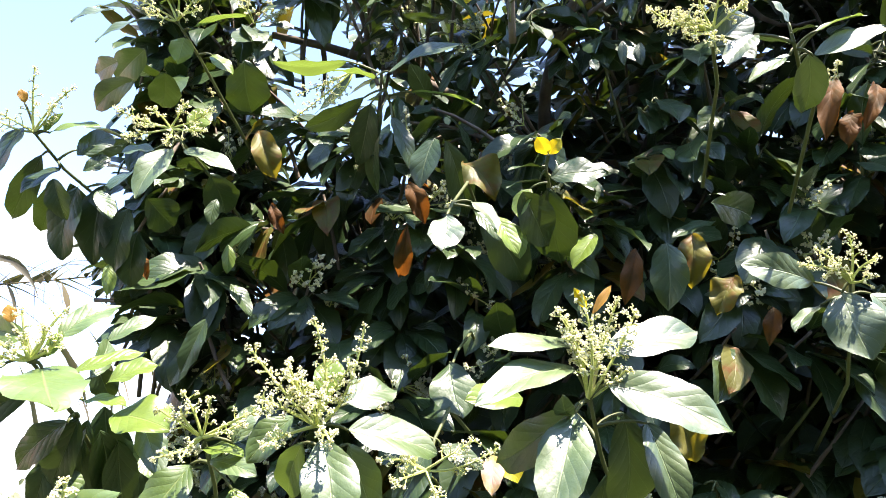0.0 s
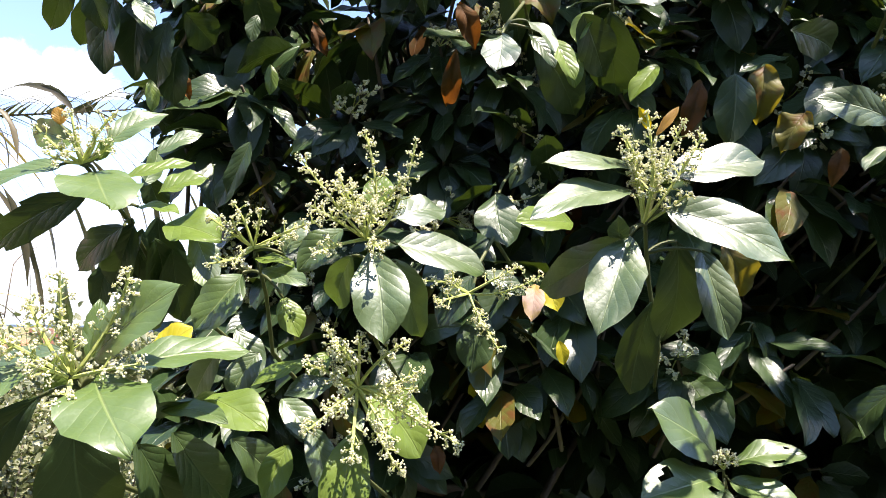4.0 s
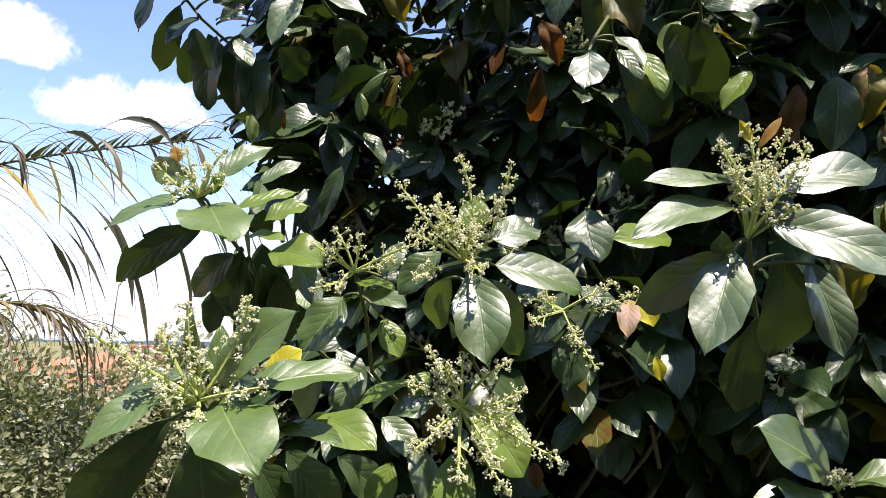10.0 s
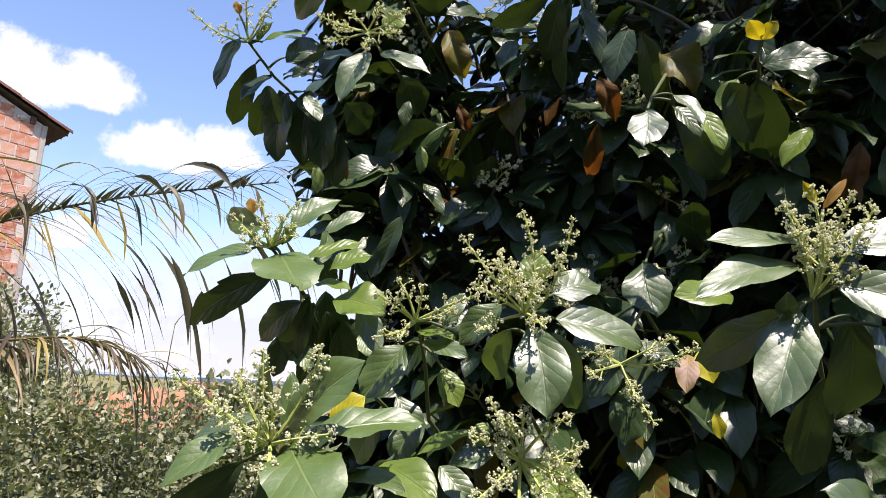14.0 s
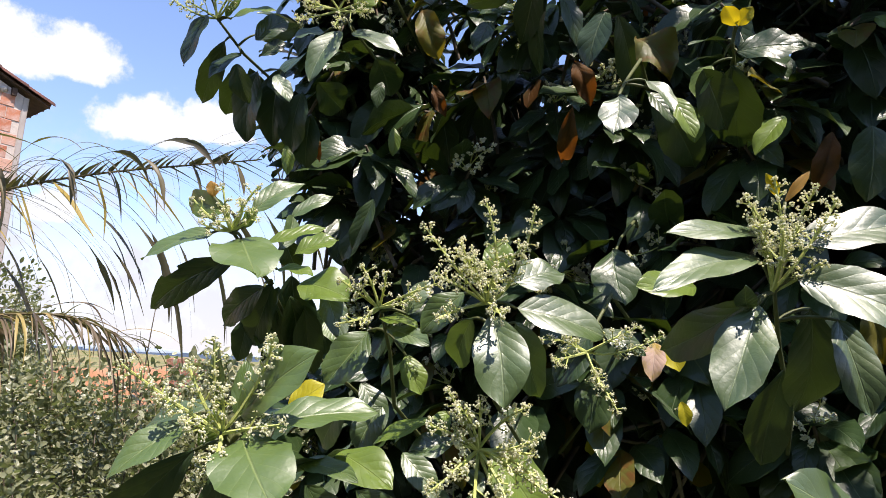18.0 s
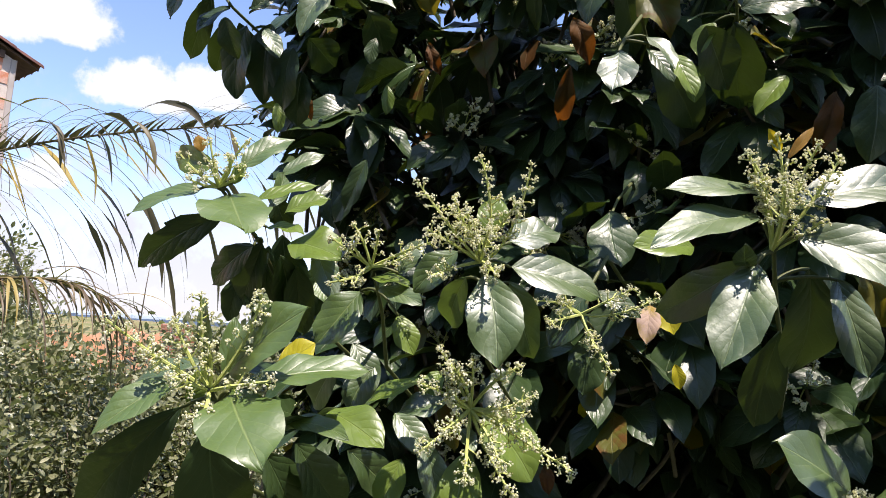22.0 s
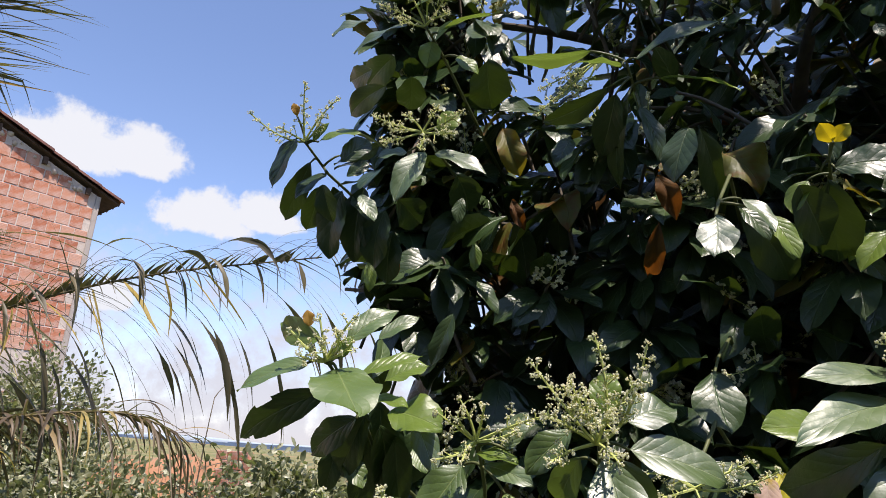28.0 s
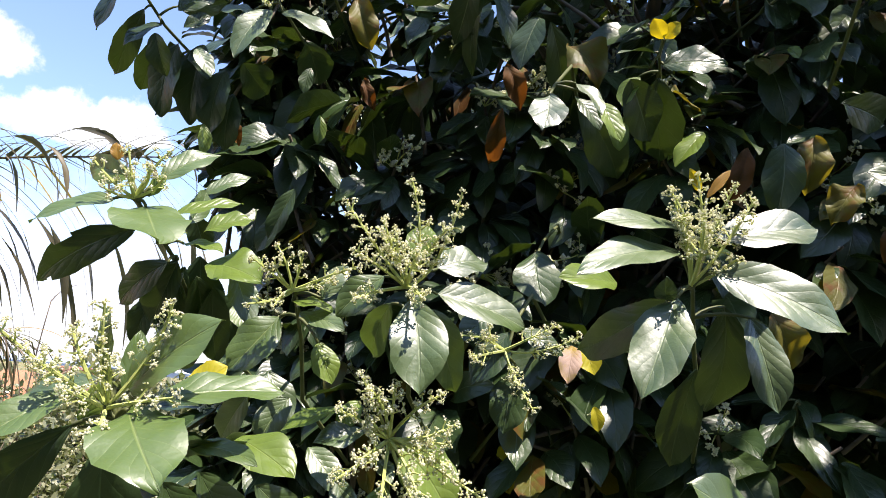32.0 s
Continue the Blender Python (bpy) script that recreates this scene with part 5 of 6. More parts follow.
sh = shoot_stem(tree, [(0.034, 1.384, 1.707), (0.001, 1.155, 1.738), (-0.020, 1.106, 1.688), (-0.030, 1.091, 1.637)], 0.0042, [(-0.028, 1.107, 1.673), (-0.011, 1.109, 1.680), (-0.013, 1.117, 1.621), (-0.058, 1.118, 1.699)])
leaf(sh, (-0.028, 1.107, 1.673), (-0.075, 1.088, 1.594), (-0.05, -0.87, 0.49), 0.061)
leaf(sh, (-0.011, 1.109, 1.680), (0.051, 1.106, 1.644), (-0.00, -0.78, 0.62), 0.041)
leaf(sh, (-0.013, 1.117, 1.621), (-0.028, 1.107, 1.529), (0.14, -0.89, 0.44), 0.065)
leaf(sh, (-0.058, 1.118, 1.699), (-0.099, 1.095, 1.654), (-0.14, -0.96, 0.26), 0.052)
panicle(sh, (-0.032, 1.089, 1.645), (-0.095, 1.064, 1.660), (-0.055, 1.070, 1.677), (0.013, 1.069, 1.564), (0.042, 1.088, 1.685), (0.074, 1.096, 1.673), (-0.008, 1.070, 1.596), (-0.074, 1.052, 1.631))
sh = shoot_stem(tree, [(0.071, 1.531, 1.857), (0.037, 1.295, 1.890), (0.014, 1.235, 1.846), (0.004, 1.197, 1.811)], 0.0042, [(0.002, 1.195, 1.817)])
leaf(sh, (0.002, 1.195, 1.817), (0.021, 1.151, 1.722), (0.00, -0.92, 0.39), 0.085, arch=.03, fold=.1)
leaf(sh, (0.068, 1.189, 1.667), (0.060, 1.154, 1.607), (0.07, -0.86, 0.51), 0.039, DRY, arch=.1, fold=.5)
leaf(sh, (0.083, 1.191, 1.673), (0.101, 1.181, 1.624), (0.17, -0.89, 0.42), 0.045, YELLOW)
leaf(sh, (0.108, 1.250, 1.578), (0.116, 1.257, 1.539), (0.04, -0.93, 0.38), 0.025, YELLOW)
sh = shoot_stem(tree, [(0.006, 1.794, 1.538), (-0.020, 1.535, 1.567), (-0.029, 1.438, 1.513), (-0.037, 1.389, 1.485)], 0.0042, [(-0.044, 1.386, 1.497), (-0.037, 1.393, 1.455)])
leaf(sh, (-0.044, 1.386, 1.497), (-0.010, 1.346, 1.461), (0.13, -0.66, 0.74), 0.054, YELLOW)
leaf(sh, (-0.037, 1.393, 1.455), (-0.024, 1.370, 1.416), (0.03, -0.94, 0.34), 0.034, YELLOW)
leaf(sh, (-0.088, 1.183, 1.412), (-0.078, 1.160, 1.374), (0.08, -0.87, 0.49), 0.026, BROWN, arch=0.16, fold=0.7, wave=0.20)
sh = shoot_stem(tree, [(-0.434, 1.122, 1.303), (-0.425, 0.859, 1.411), (-0.378, 0.754, 1.491), (-0.348, 0.683, 1.529)], 0.0042, [(-0.332, 0.675, 1.537), (-0.345, 0.690, 1.555), (-0.322, 0.685, 1.546), (-0.379, 0.663, 1.549), (-0.378, 0.668, 1.521), (-0.386, 0.730, 1.502), (-0.405, 0.729, 1.561), (-0.358, 0.677, 1.558), (-0.356, 0.698, 1.554), (-0.306, 0.725, 1.508), (-0.310, 0.745, 1.504), (-0.396, 0.706, 1.518)])
leaf(sh, (-0.332, 0.675, 1.537), (-0.251, 0.605, 1.486), (0.42, -0.74, 0.53), 0.084, SUNLIT, arch=.05, fold=.12)
leaf(sh, (-0.345, 0.690, 1.555), (-0.257, 0.677, 1.622), (0.28, -0.72, 0.63), 0.066, SUNLIT)
leaf(sh, (-0.322, 0.685, 1.546), (-0.219, 0.745, 1.563), (0.19, -0.40, 0.90), 0.056, SUNLIT)
leaf(sh, (-0.379, 0.663, 1.549), (-0.427, 0.610, 1.498), (0.28, -0.50, 0.82), 0.043, SUNLIT)
leaf(sh, (-0.378, 0.668, 1.521), (-0.527, 0.729, 1.390), (0.18, -0.83, -0.53), 0.063, SHADED)
leaf(sh, (-0.386, 0.730, 1.502), (-0.409, 0.819, 1.353), (0.61, -0.79, -0.06), 0.092, SHADED)
leaf(sh, (-0.405, 0.729, 1.561), (-0.470, 0.709, 1.533), (0.12, -0.52, 0.85), 0.041)
leaf(sh, (-0.358, 0.677, 1.558), (-0.370, 0.675, 1.627), (-0.37, -0.89, 0.27), 0.024, SUNLIT)
leaf(sh, (-0.356, 0.698, 1.554), (-0.357, 0.711, 1.610), (0.78, -0.54, 0.31), 0.030, SUNLIT)
leaf(sh, (-0.361, 0.820, 1.556), (-0.324, 0.834, 1.586), (0.36, -0.72, 0.59), 0.042, YELLOW)
leaf(sh, (-0.306, 0.725, 1.508), (-0.270, 0.802, 1.525), (0.33, -0.43, -0.84), 0.050)
leaf(sh, (-0.310, 0.745, 1.504), (-0.227, 0.722, 1.497), (0.27, -0.61, 0.75), 0.030, SUNLIT)
leaf(sh, (-0.292, 0.809, 1.514), (-0.214, 0.788, 1.481), (0.34, -0.61, 0.71), 0.057, FRESH)
leaf(sh, (-0.340, 0.765, 1.468), (-0.340, 0.851, 1.366), (0.74, -0.62, 0.26), 0.063, SHADED)
leaf(sh, (-0.315, 0.789, 1.477), (-0.290, 0.879, 1.387), (0.73, -0.67, 0.15), 0.059, SHADED)
leaf(sh, (-0.396, 0.706, 1.518), (-0.378, 0.703, 1.562), (0.48, -0.73, 0.49), 0.023, FRESH)
panicle(sh, (-0.358, 0.680, 1.537), (-0.361, 0.656, 1.628), (-0.431, 0.615, 1.601), (-0.390, 0.627, 1.572), (-0.303, 0.667, 1.632), (-0.283, 0.662, 1.552), (-0.342, 0.645, 1.584), (-0.362, 0.625, 1.552), (-0.333, 0.626, 1.515))
sh = shoot_stem(tree, [(-0.466, 1.298, 1.553), (-0.472, 1.022, 1.652), (-0.448, 0.894, 1.717), (-0.463, 0.822, 1.770)], 0.0042, [(-0.491, 0.816, 1.770), (-0.452, 0.825, 1.763), (-0.463, 0.826, 1.737), (-0.444, 0.831, 1.800), (-0.429, 0.840, 1.757), (-0.436, 0.834, 1.722), (-0.426, 0.875, 1.732), (-0.443, 0.875, 1.707), (-0.442, 0.895, 1.714), (-0.486, 0.833, 1.802), (-0.490, 0.810, 1.816), (-0.449, 0.823, 1.777), (-0.432, 0.890, 1.762)])
leaf(sh, (-0.491, 0.816, 1.770), (-0.569, 0.786, 1.729), (0.05, -0.72, 0.69), 0.046, SUNLIT)
leaf(sh, (-0.452, 0.825, 1.763), (-0.371, 0.736, 1.702), (0.29, -0.52, 0.80), 0.094, SUNLIT, arch=.04, fold=.12)
leaf(sh, (-0.463, 0.826, 1.737), (-0.618, 0.876, 1.674), (0.15, -0.90, -0.38), 0.050, SHADED, bites=((12, 0), (13, 0), (12, 1), (7, 9), (8, 9)))
leaf(sh, (-0.444, 0.831, 1.800), (-0.395, 0.875, 1.849), (0.53, -0.48, 0.70), 0.041, SUNLIT)
leaf(sh, (-0.429, 0.840, 1.757), (-0.363, 0.890, 1.791), (0.42, -0.34, 0.84), 0.031, FRESH)
leaf(sh, (-0.436, 0.834, 1.722), (-0.401, 0.838, 1.737), (0.34, -0.58, 0.74), 0.025, FRESH)
leaf(sh, (-0.426, 0.875, 1.732), (-0.368, 0.868, 1.721), (0.27, -0.50, 0.82), 0.037, FRESH)
leaf(sh, (-0.443, 0.875, 1.707), (-0.539, 0.935, 1.659), (0.04, -0.99, -0.11), 0.048, SHADED)
leaf(sh, (-0.442, 0.895, 1.714), (-0.509, 0.965, 1.633), (0.15, -0.98, -0.10), 0.052, SHADED)
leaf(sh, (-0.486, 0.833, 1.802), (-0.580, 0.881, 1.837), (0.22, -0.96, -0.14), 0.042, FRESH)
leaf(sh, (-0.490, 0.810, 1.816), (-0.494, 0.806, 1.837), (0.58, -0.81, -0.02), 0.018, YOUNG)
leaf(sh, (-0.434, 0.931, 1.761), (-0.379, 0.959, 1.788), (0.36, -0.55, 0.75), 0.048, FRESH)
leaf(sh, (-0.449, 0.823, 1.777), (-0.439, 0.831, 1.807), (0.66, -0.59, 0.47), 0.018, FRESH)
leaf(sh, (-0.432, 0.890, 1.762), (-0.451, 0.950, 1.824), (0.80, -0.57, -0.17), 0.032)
leaf(sh, (-0.444, 0.917, 1.706), (-0.536, 0.981, 1.630), (0.15, -0.98, -0.09), 0.048, SHADED)
leaf(sh, (-0.439, 0.939, 1.702), (-0.466, 1.018, 1.614), (0.65, -0.76, 0.04), 0.051, SHADED)
leaf(sh, (-0.464, 0.946, 1.686), (-0.512, 1.022, 1.594), (0.49, -0.87, -0.06), 0.043, SHADED)
leaf(sh, (-0.421, 0.954, 1.690), (-0.440, 1.036, 1.594), (0.63, -0.77, 0.06), 0.052, SHADED)
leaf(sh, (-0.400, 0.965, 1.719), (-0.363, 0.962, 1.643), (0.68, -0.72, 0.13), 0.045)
leaf(sh, (-0.439, 0.975, 1.661), (-0.502, 1.046, 1.581), (0.23, -0.97, 0.09), 0.051, SHADED)
leaf(sh, (-0.480, 0.998, 1.834), (-0.430, 1.036, 1.876), (0.4, -0.6, 0.69), 0.030, SUNLIT)
leaf(sh, (-0.507, 0.949, 1.673), (-0.535, 0.976, 1.608), (0.2, -0.97, 0.05), 0.040, SHADED)
leaf(sh, (-0.466, 0.990, 1.740), (-0.468, 1.055, 1.634), (0.25, -0.96, 0.02), 0.072, SHADED)
leaf(sh, (-0.418, 1.044, 1.707), (-0.447, 1.054, 1.621), (0.25, -0.95, 0.15), 0.062, SHADED)
leaf(sh, (-0.419, 1.019, 1.675), (-0.393, 1.013, 1.642), (0.4, -0.75, 0.5), 0.034, SUNLIT)
leaf(sh, (-0.476, 0.970, 1.720), (-0.496, 1.000, 1.652), (0.3, -0.95, 0.0), 0.034, SHADED)
leaf(sh, (-0.466, 0.958, 1.791), (-0.459, 0.991, 1.749), (0.3, -0.95, 0.1), 0.040, SHADED)
leaf(sh, (-0.496, 0.956, 1.658), (-0.463, 0.953, 1.618), (0.3, -0.8, 0.5), 0.036, SUNLIT)
panicle(sh, (-0.467, 0.820, 1.773), (-0.466, 0.792, 1.825), (-0.504, 0.787, 1.808), (-0.487, 0.785, 1.776), (-0.425, 0.810, 1.829), (-0.424, 0.805, 1.795), (-0.438, 0.791, 1.806), (-0.452, 0.780, 1.787), density=0.55)
sh = shoot_stem(tree, [(0.080, 1.417, 2.121), (0.046, 1.160, 2.131), (0.021, 1.064, 2.048), (0.014, 1.026, 2.013)], 0.0042, [(0.014, 1.026, 2.013), (0.052, 1.069, 2.053), (0.090, 1.080, 2.030)])
leaf(sh, (0.014, 1.026, 2.013), (0.008, 0.984, 1.940), (0.01, -0.89, 0.46), 0.061, arch=.03, fold=.1)
leaf(sh, (0.052, 1.069, 2.053), (0.091, 1.044, 1.991), (0.22, -0.69, 0.69), 0.039)
leaf(sh, (0.090, 1.080, 2.030), (0.120, 1.065, 1.957), (0.34, -0.93, 0.16), 0.042, FRESH)
leaf(sh, (-0.069, 1.197, 2.069), (-0.092, 1.275, 1.997), (0.08, -0.96, -0.25), 0.038, BROWN, arch=0.16, fold=0.7, wave=0.20)
leaf(sh, (0.140, 1.132, 2.094), (0.183, 1.223, 2.025), (0.26, -0.87, -0.42), 0.078)
leaf(sh, (0.271, 1.217, 2.041), (0.221, 1.197, 1.971), (-0.41, -0.85, 0.32), 0.047, FRESH)
sh = shoot_stem(tree, [(-0.606, 1.501, 2.067), (-0.640, 1.225, 2.144), (-0.665, 1.097, 2.172), (-0.675, 1.026, 2.202)], 0.0042, [(-0.694, 1.018, 2.212), (-0.653, 1.029, 2.205), (-0.686, 1.065, 2.184), (-0.654, 1.071, 2.159), (-0.640, 1.088, 2.204), (-0.688, 1.003, 2.250), (-0.663, 1.026, 2.207)])
leaf(sh, (-0.694, 1.018, 2.212), (-0.731, 1.019, 2.116), (-0.31, -0.95, -0.03), 0.057, SHADED)
leaf(sh, (-0.653, 1.029, 2.205), (-0.576, 1.048, 2.224), (0.61, -0.41, 0.67), 0.044, FRESH)
leaf(sh, (-0.686, 1.065, 2.184), (-0.789, 1.155, 2.108), (0.16, -0.72, -0.68), 0.052, SHADED)
leaf(sh, (-0.654, 1.071, 2.159), (-0.697, 1.044, 2.100), (0.26, -0.57, 0.78), 0.044, SHADED)
leaf(sh, (-0.640, 1.088, 2.204), (-0.586, 1.154, 2.254), (0.48, -0.39, -0.79), 0.043)
leaf(sh, (-0.667, 1.125, 2.157), (-0.675, 1.235, 2.078), (0.61, -0.62, -0.49), 0.061)
leaf(sh, (-0.703, 1.137, 2.164), (-0.777, 1.223, 2.110), (0.27, -0.77, -0.58), 0.055)
leaf(sh, (-0.688, 1.003, 2.250), (-0.692, 0.993, 2.271), (0.60, -0.77, -0.22), 0.018, YOUNG)
leaf(sh, (-0.663, 1.026, 2.207), (-0.627, 1.020, 2.237), (0.67, -0.49, 0.56), 0.022, FRESH)
leaf(sh, (-0.617, 1.075, 2.125), (-0.655, 1.120, 2.008), (-0.1, -0.99, 0.05), 0.078, SHADED)
leaf(sh, (-0.592, 1.111, 2.142), (-0.624, 1.161, 2.012), (0.1, -0.99, 0.05), 0.085, SHADED)
leaf(sh, (-0.550, 1.122, 2.100), (-0.580, 1.157, 1.993), (0.0, -0.99, 0.05), 0.070, SHADED)
leaf(sh, (-0.643, 1.045, 2.126), (-0.633, 1.082, 2.066), (-0.1, -0.98, 0.1), 0.050, SHADED)
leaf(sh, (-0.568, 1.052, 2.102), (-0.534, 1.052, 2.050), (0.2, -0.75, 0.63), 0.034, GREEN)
leaf(sh, (-0.609, 1.046, 2.168), (-0.574, 1.087, 2.226), (0.1, -0.95, -0.2), 0.050, SHADED)
leaf(sh, (-0.600, 1.055, 2.142), (-0.569, 1.078, 2.178), (0.1, -0.95, -0.2), 0.030, SHADED)
leaf(sh, (-0.540, 1.143, 2.065), (-0.560, 1.178, 1.972), (0.1, -0.99, 0.05), 0.066, SHADED)
panicle(sh, (-0.678, 1.024, 2.206), (-0.765, 0.967, 2.246), (-0.662, 0.976, 2.299), (-0.604, 0.999, 2.271), (-0.630, 0.997, 2.238), (-0.704, 0.981, 2.215), density=0.75)
sh = shoot_stem(tree, [(-0.422, 1.512, 2.127), (-0.445, 1.242, 2.194), (-0.451, 1.124, 2.206), (-0.460, 1.062, 2.218)], 0.0042, [(-0.457, 1.067, 2.182), (-0.436, 1.072, 2.180), (-0.435, 1.076, 2.224), (-0.502, 1.095, 2.199)])
leaf(sh, (-0.457, 1.067, 2.182), (-0.493, 1.039, 2.078), (0.28, -0.85, 0.45), 0.055)
leaf(sh, (-0.436, 1.072, 2.180), (-0.340, 1.070, 2.128), (0.43, -0.74, 0.52), 0.050)
leaf(sh, (-0.435, 1.076, 2.224), (-0.403, 1.087, 2.263), (0.63, -0.70, 0.34), 0.045, FRESH)
leaf(sh, (-0.502, 1.095, 2.199), (-0.556, 1.079, 2.186), (0.03, -0.76, 0.65), 0.047)
leaf(sh, (-0.336, 1.148, 2.255), (-0.307, 1.171, 2.166), (0.39, -0.89, -0.23), 0.058, TURNING, arch=0.16, fold=0.7, wave=0.20)
leaf(sh, (-0.428, 1.163, 2.179), (-0.432, 1.256, 2.141), (0.44, -0.81, -0.38), 0.076)
leaf(sh, (-0.549, 1.176, 2.143), (-0.537, 1.265, 2.123), (0.51, -0.79, -0.35), 0.078)
leaf(sh, (-0.617, 1.123, 2.133), (-0.573, 1.112, 2.077), (0.41, -0.48, 0.77), 0.051)
leaf(sh, (-0.546, 1.094, 2.412), (-0.634, 1.160, 2.397), (0.18, -0.80, -0.58), 0.067)
leaf(sh, (-0.419, 1.183, 2.137), (-0.426, 1.182, 2.085), (0.27, -0.71, 0.65), 0.029)
leaf(sh, (-0.398, 1.201, 2.053), (-0.397, 1.204, 1.997), (0.43, -0.82, 0.39), 0.027, FRESH)
leaf(sh, (-0.398, 1.231, 1.986), (-0.357, 1.233, 1.923), (0.34, -0.65, 0.68), 0.039)
leaf(sh, (-0.580, 1.132, 2.002), (-0.574, 1.135, 1.946), (0.44, -0.79, 0.42), 0.026, FRESH)
leaf(sh, (-0.347, 1.274, 2.164), (-0.322, 1.285, 2.101), (0.26, -0.96, -0.13), 0.029, BROWN, arch=0.16, fold=0.7, wave=0.20)
leaf(sh, (-0.608, 1.263, 2.070), (-0.581, 1.270, 2.015), (0.45, -0.89, -0.04), 0.031, BROWN, arch=0.16, fold=0.7, wave=0.20)
leaf(sh, (-0.454, 1.265, 1.932), (-0.499, 1.277, 1.832), (-0.00, -0.98, 0.18), 0.046)
leaf(sh, (-0.492, 1.309, 1.889), (-0.532, 1.311, 1.816), (0.01, -1.00, 0.08), 0.047)
leaf(sh, (-0.218, 1.197, 2.247), (-0.242, 1.177, 2.180), (0.04, -0.92, 0.40), 0.046)
panicle(sh, (-0.460, 1.062, 2.219), (-0.536, 1.017, 2.237), (-0.523, 1.028, 2.190), (-0.476, 1.020, 2.232), (-0.423, 1.034, 2.249), (-0.381, 1.045, 2.242), (-0.393, 1.049, 2.202), (-0.450, 1.029, 2.171))
sh = shoot_stem(tree, [(-0.411, 1.502, 2.283), (-0.436, 1.226, 2.363), (-0.444, 1.099, 2.395), (-0.454, 1.033, 2.415)], 0.0042, [(-0.483, 1.015, 2.445), (-0.490, 1.023, 2.423), (-0.436, 1.040, 2.407), (-0.454, 1.060, 2.405), (-0.409, 1.080, 2.379), (-0.474, 0.991, 2.503)])
leaf(sh, (-0.483, 1.015, 2.445), (-0.379, 1.036, 2.496), (0.40, -0.49, 0.77), 0.052, FRESH)
leaf(sh, (-0.490, 1.023, 2.423), (-0.586, 1.006, 2.367), (0.02, -0.69, 0.72), 0.053)
leaf(sh, (-0.436, 1.040, 2.407), (-0.338, 1.048, 2.435), (0.31, -0.39, 0.87), 0.035, FRESH)
leaf(sh, (-0.569, 1.020, 2.444), (-0.633, 1.000, 2.409), (0.06, -0.78, 0.62), 0.052)
leaf(sh, (-0.580, 1.071, 2.372), (-0.655, 1.126, 2.390), (0.02, -0.82, -0.57), 0.048)
leaf(sh, (-0.555, 1.089, 2.343), (-0.662, 1.152, 2.327), (-0.11, -0.77, -0.62), 0.053)
leaf(sh, (-0.454, 1.060, 2.405), (-0.462, 1.060, 2.350), (0.42, -0.88, -0.23), 0.047, FRESH)
leaf(sh, (-0.409, 1.080, 2.379), (-0.368, 1.085, 2.336), (0.62, -0.77, 0.18), 0.042, FRESH)
leaf(sh, (-0.519, 1.124, 2.380), (-0.559, 1.204, 2.356), (0.38, -0.76, -0.52), 0.068)
leaf(sh, (-0.474, 0.991, 2.503), (-0.483, 0.974, 2.539), (0.42, -0.77, -0.48), 0.035, YOUNG)
leaf(sh, (-0.583, 0.972, 2.497), (-0.573, 0.961, 2.527), (0.49, -0.74, -0.46), 0.023, YOUNG)
leaf(sh, (-0.359, 1.110, 2.384), (-0.375, 1.206, 2.334), (0.46, -0.67, -0.58), 0.093)
panicle(sh, (-0.456, 1.031, 2.420), (-0.526, 0.984, 2.444), (-0.499, 0.979, 2.494), (-0.436, 0.978, 2.499), (-0.398, 0.997, 2.474), (-0.405, 1.007, 2.421), (-0.489, 0.984, 2.410))
sh = shoot_stem(tree, [(-0.064, 1.576, 2.227), (-0.090, 1.319, 2.308), (-0.101, 1.224, 2.343), (-0.113, 1.173, 2.379)], 0.0042, [(-0.175, 1.152, 2.398), (-0.094, 1.166, 2.377), (-0.121, 1.166, 2.366), (-0.054, 1.197, 2.350), (-0.147, 1.185, 2.336), (-0.134, 1.183, 2.319), (-0.114, 1.191, 2.311), (-0.092, 1.183, 2.287)])
leaf(sh, (-0.175, 1.152, 2.398), (-0.333, 1.183, 2.432), (-0.03, -0.30, -0.95), 0.040, FRESH)
leaf(sh, (-0.094, 1.166, 2.377), (0.061, 1.189, 2.446), (0.00, -0.77, 0.63), 0.062)
leaf(sh, (-0.121, 1.166, 2.366), (-0.196, 1.130, 2.362), (-0.08, -0.34, 0.94), 0.042, FRESH)
leaf(sh, (-0.054, 1.197, 2.350), (0.080, 1.225, 2.321), (0.13, -0.47, 0.87), 0.039, FRESH)
leaf(sh, (-0.147, 1.185, 2.336), (-0.280, 1.245, 2.314), (-0.13, -0.51, -0.85), 0.049)
leaf(sh, (-0.134, 1.183, 2.319), (-0.176, 1.285, 2.243), (-0.13, -0.87, -0.48), 0.066)
leaf(sh, (-0.114, 1.191, 2.311), (-0.139, 1.318, 2.184), (-0.57, -0.78, -0.27), 0.051)
leaf(sh, (-0.012, 1.178, 2.234), (-0.040, 1.173, 2.131), (-0.25, -0.93, 0.27), 0.066, arch=.05, fold=.3)
leaf(sh, (0.040, 1.188, 2.184), (0.095, 1.188, 2.107), (-0.07, -0.94, 0.33), 0.079, TURNING, arch=0.16, fold=0.7, wave=0.20)
leaf(sh, (-0.069, 1.237, 2.175), (-0.040, 1.256, 2.093), (0.04, -0.99, -0.15), 0.044, BROWN, arch=0.16, fold=0.7, wave=0.20)
leaf(sh, (-0.092, 1.183, 2.287), (-0.062, 1.191, 2.181), (0.55, -0.81, -0.20), 0.045)
leaf(sh, (0.008, 1.220, 2.250), (0.038, 1.348, 2.145), (0.22, -0.88, -0.42), 0.065)
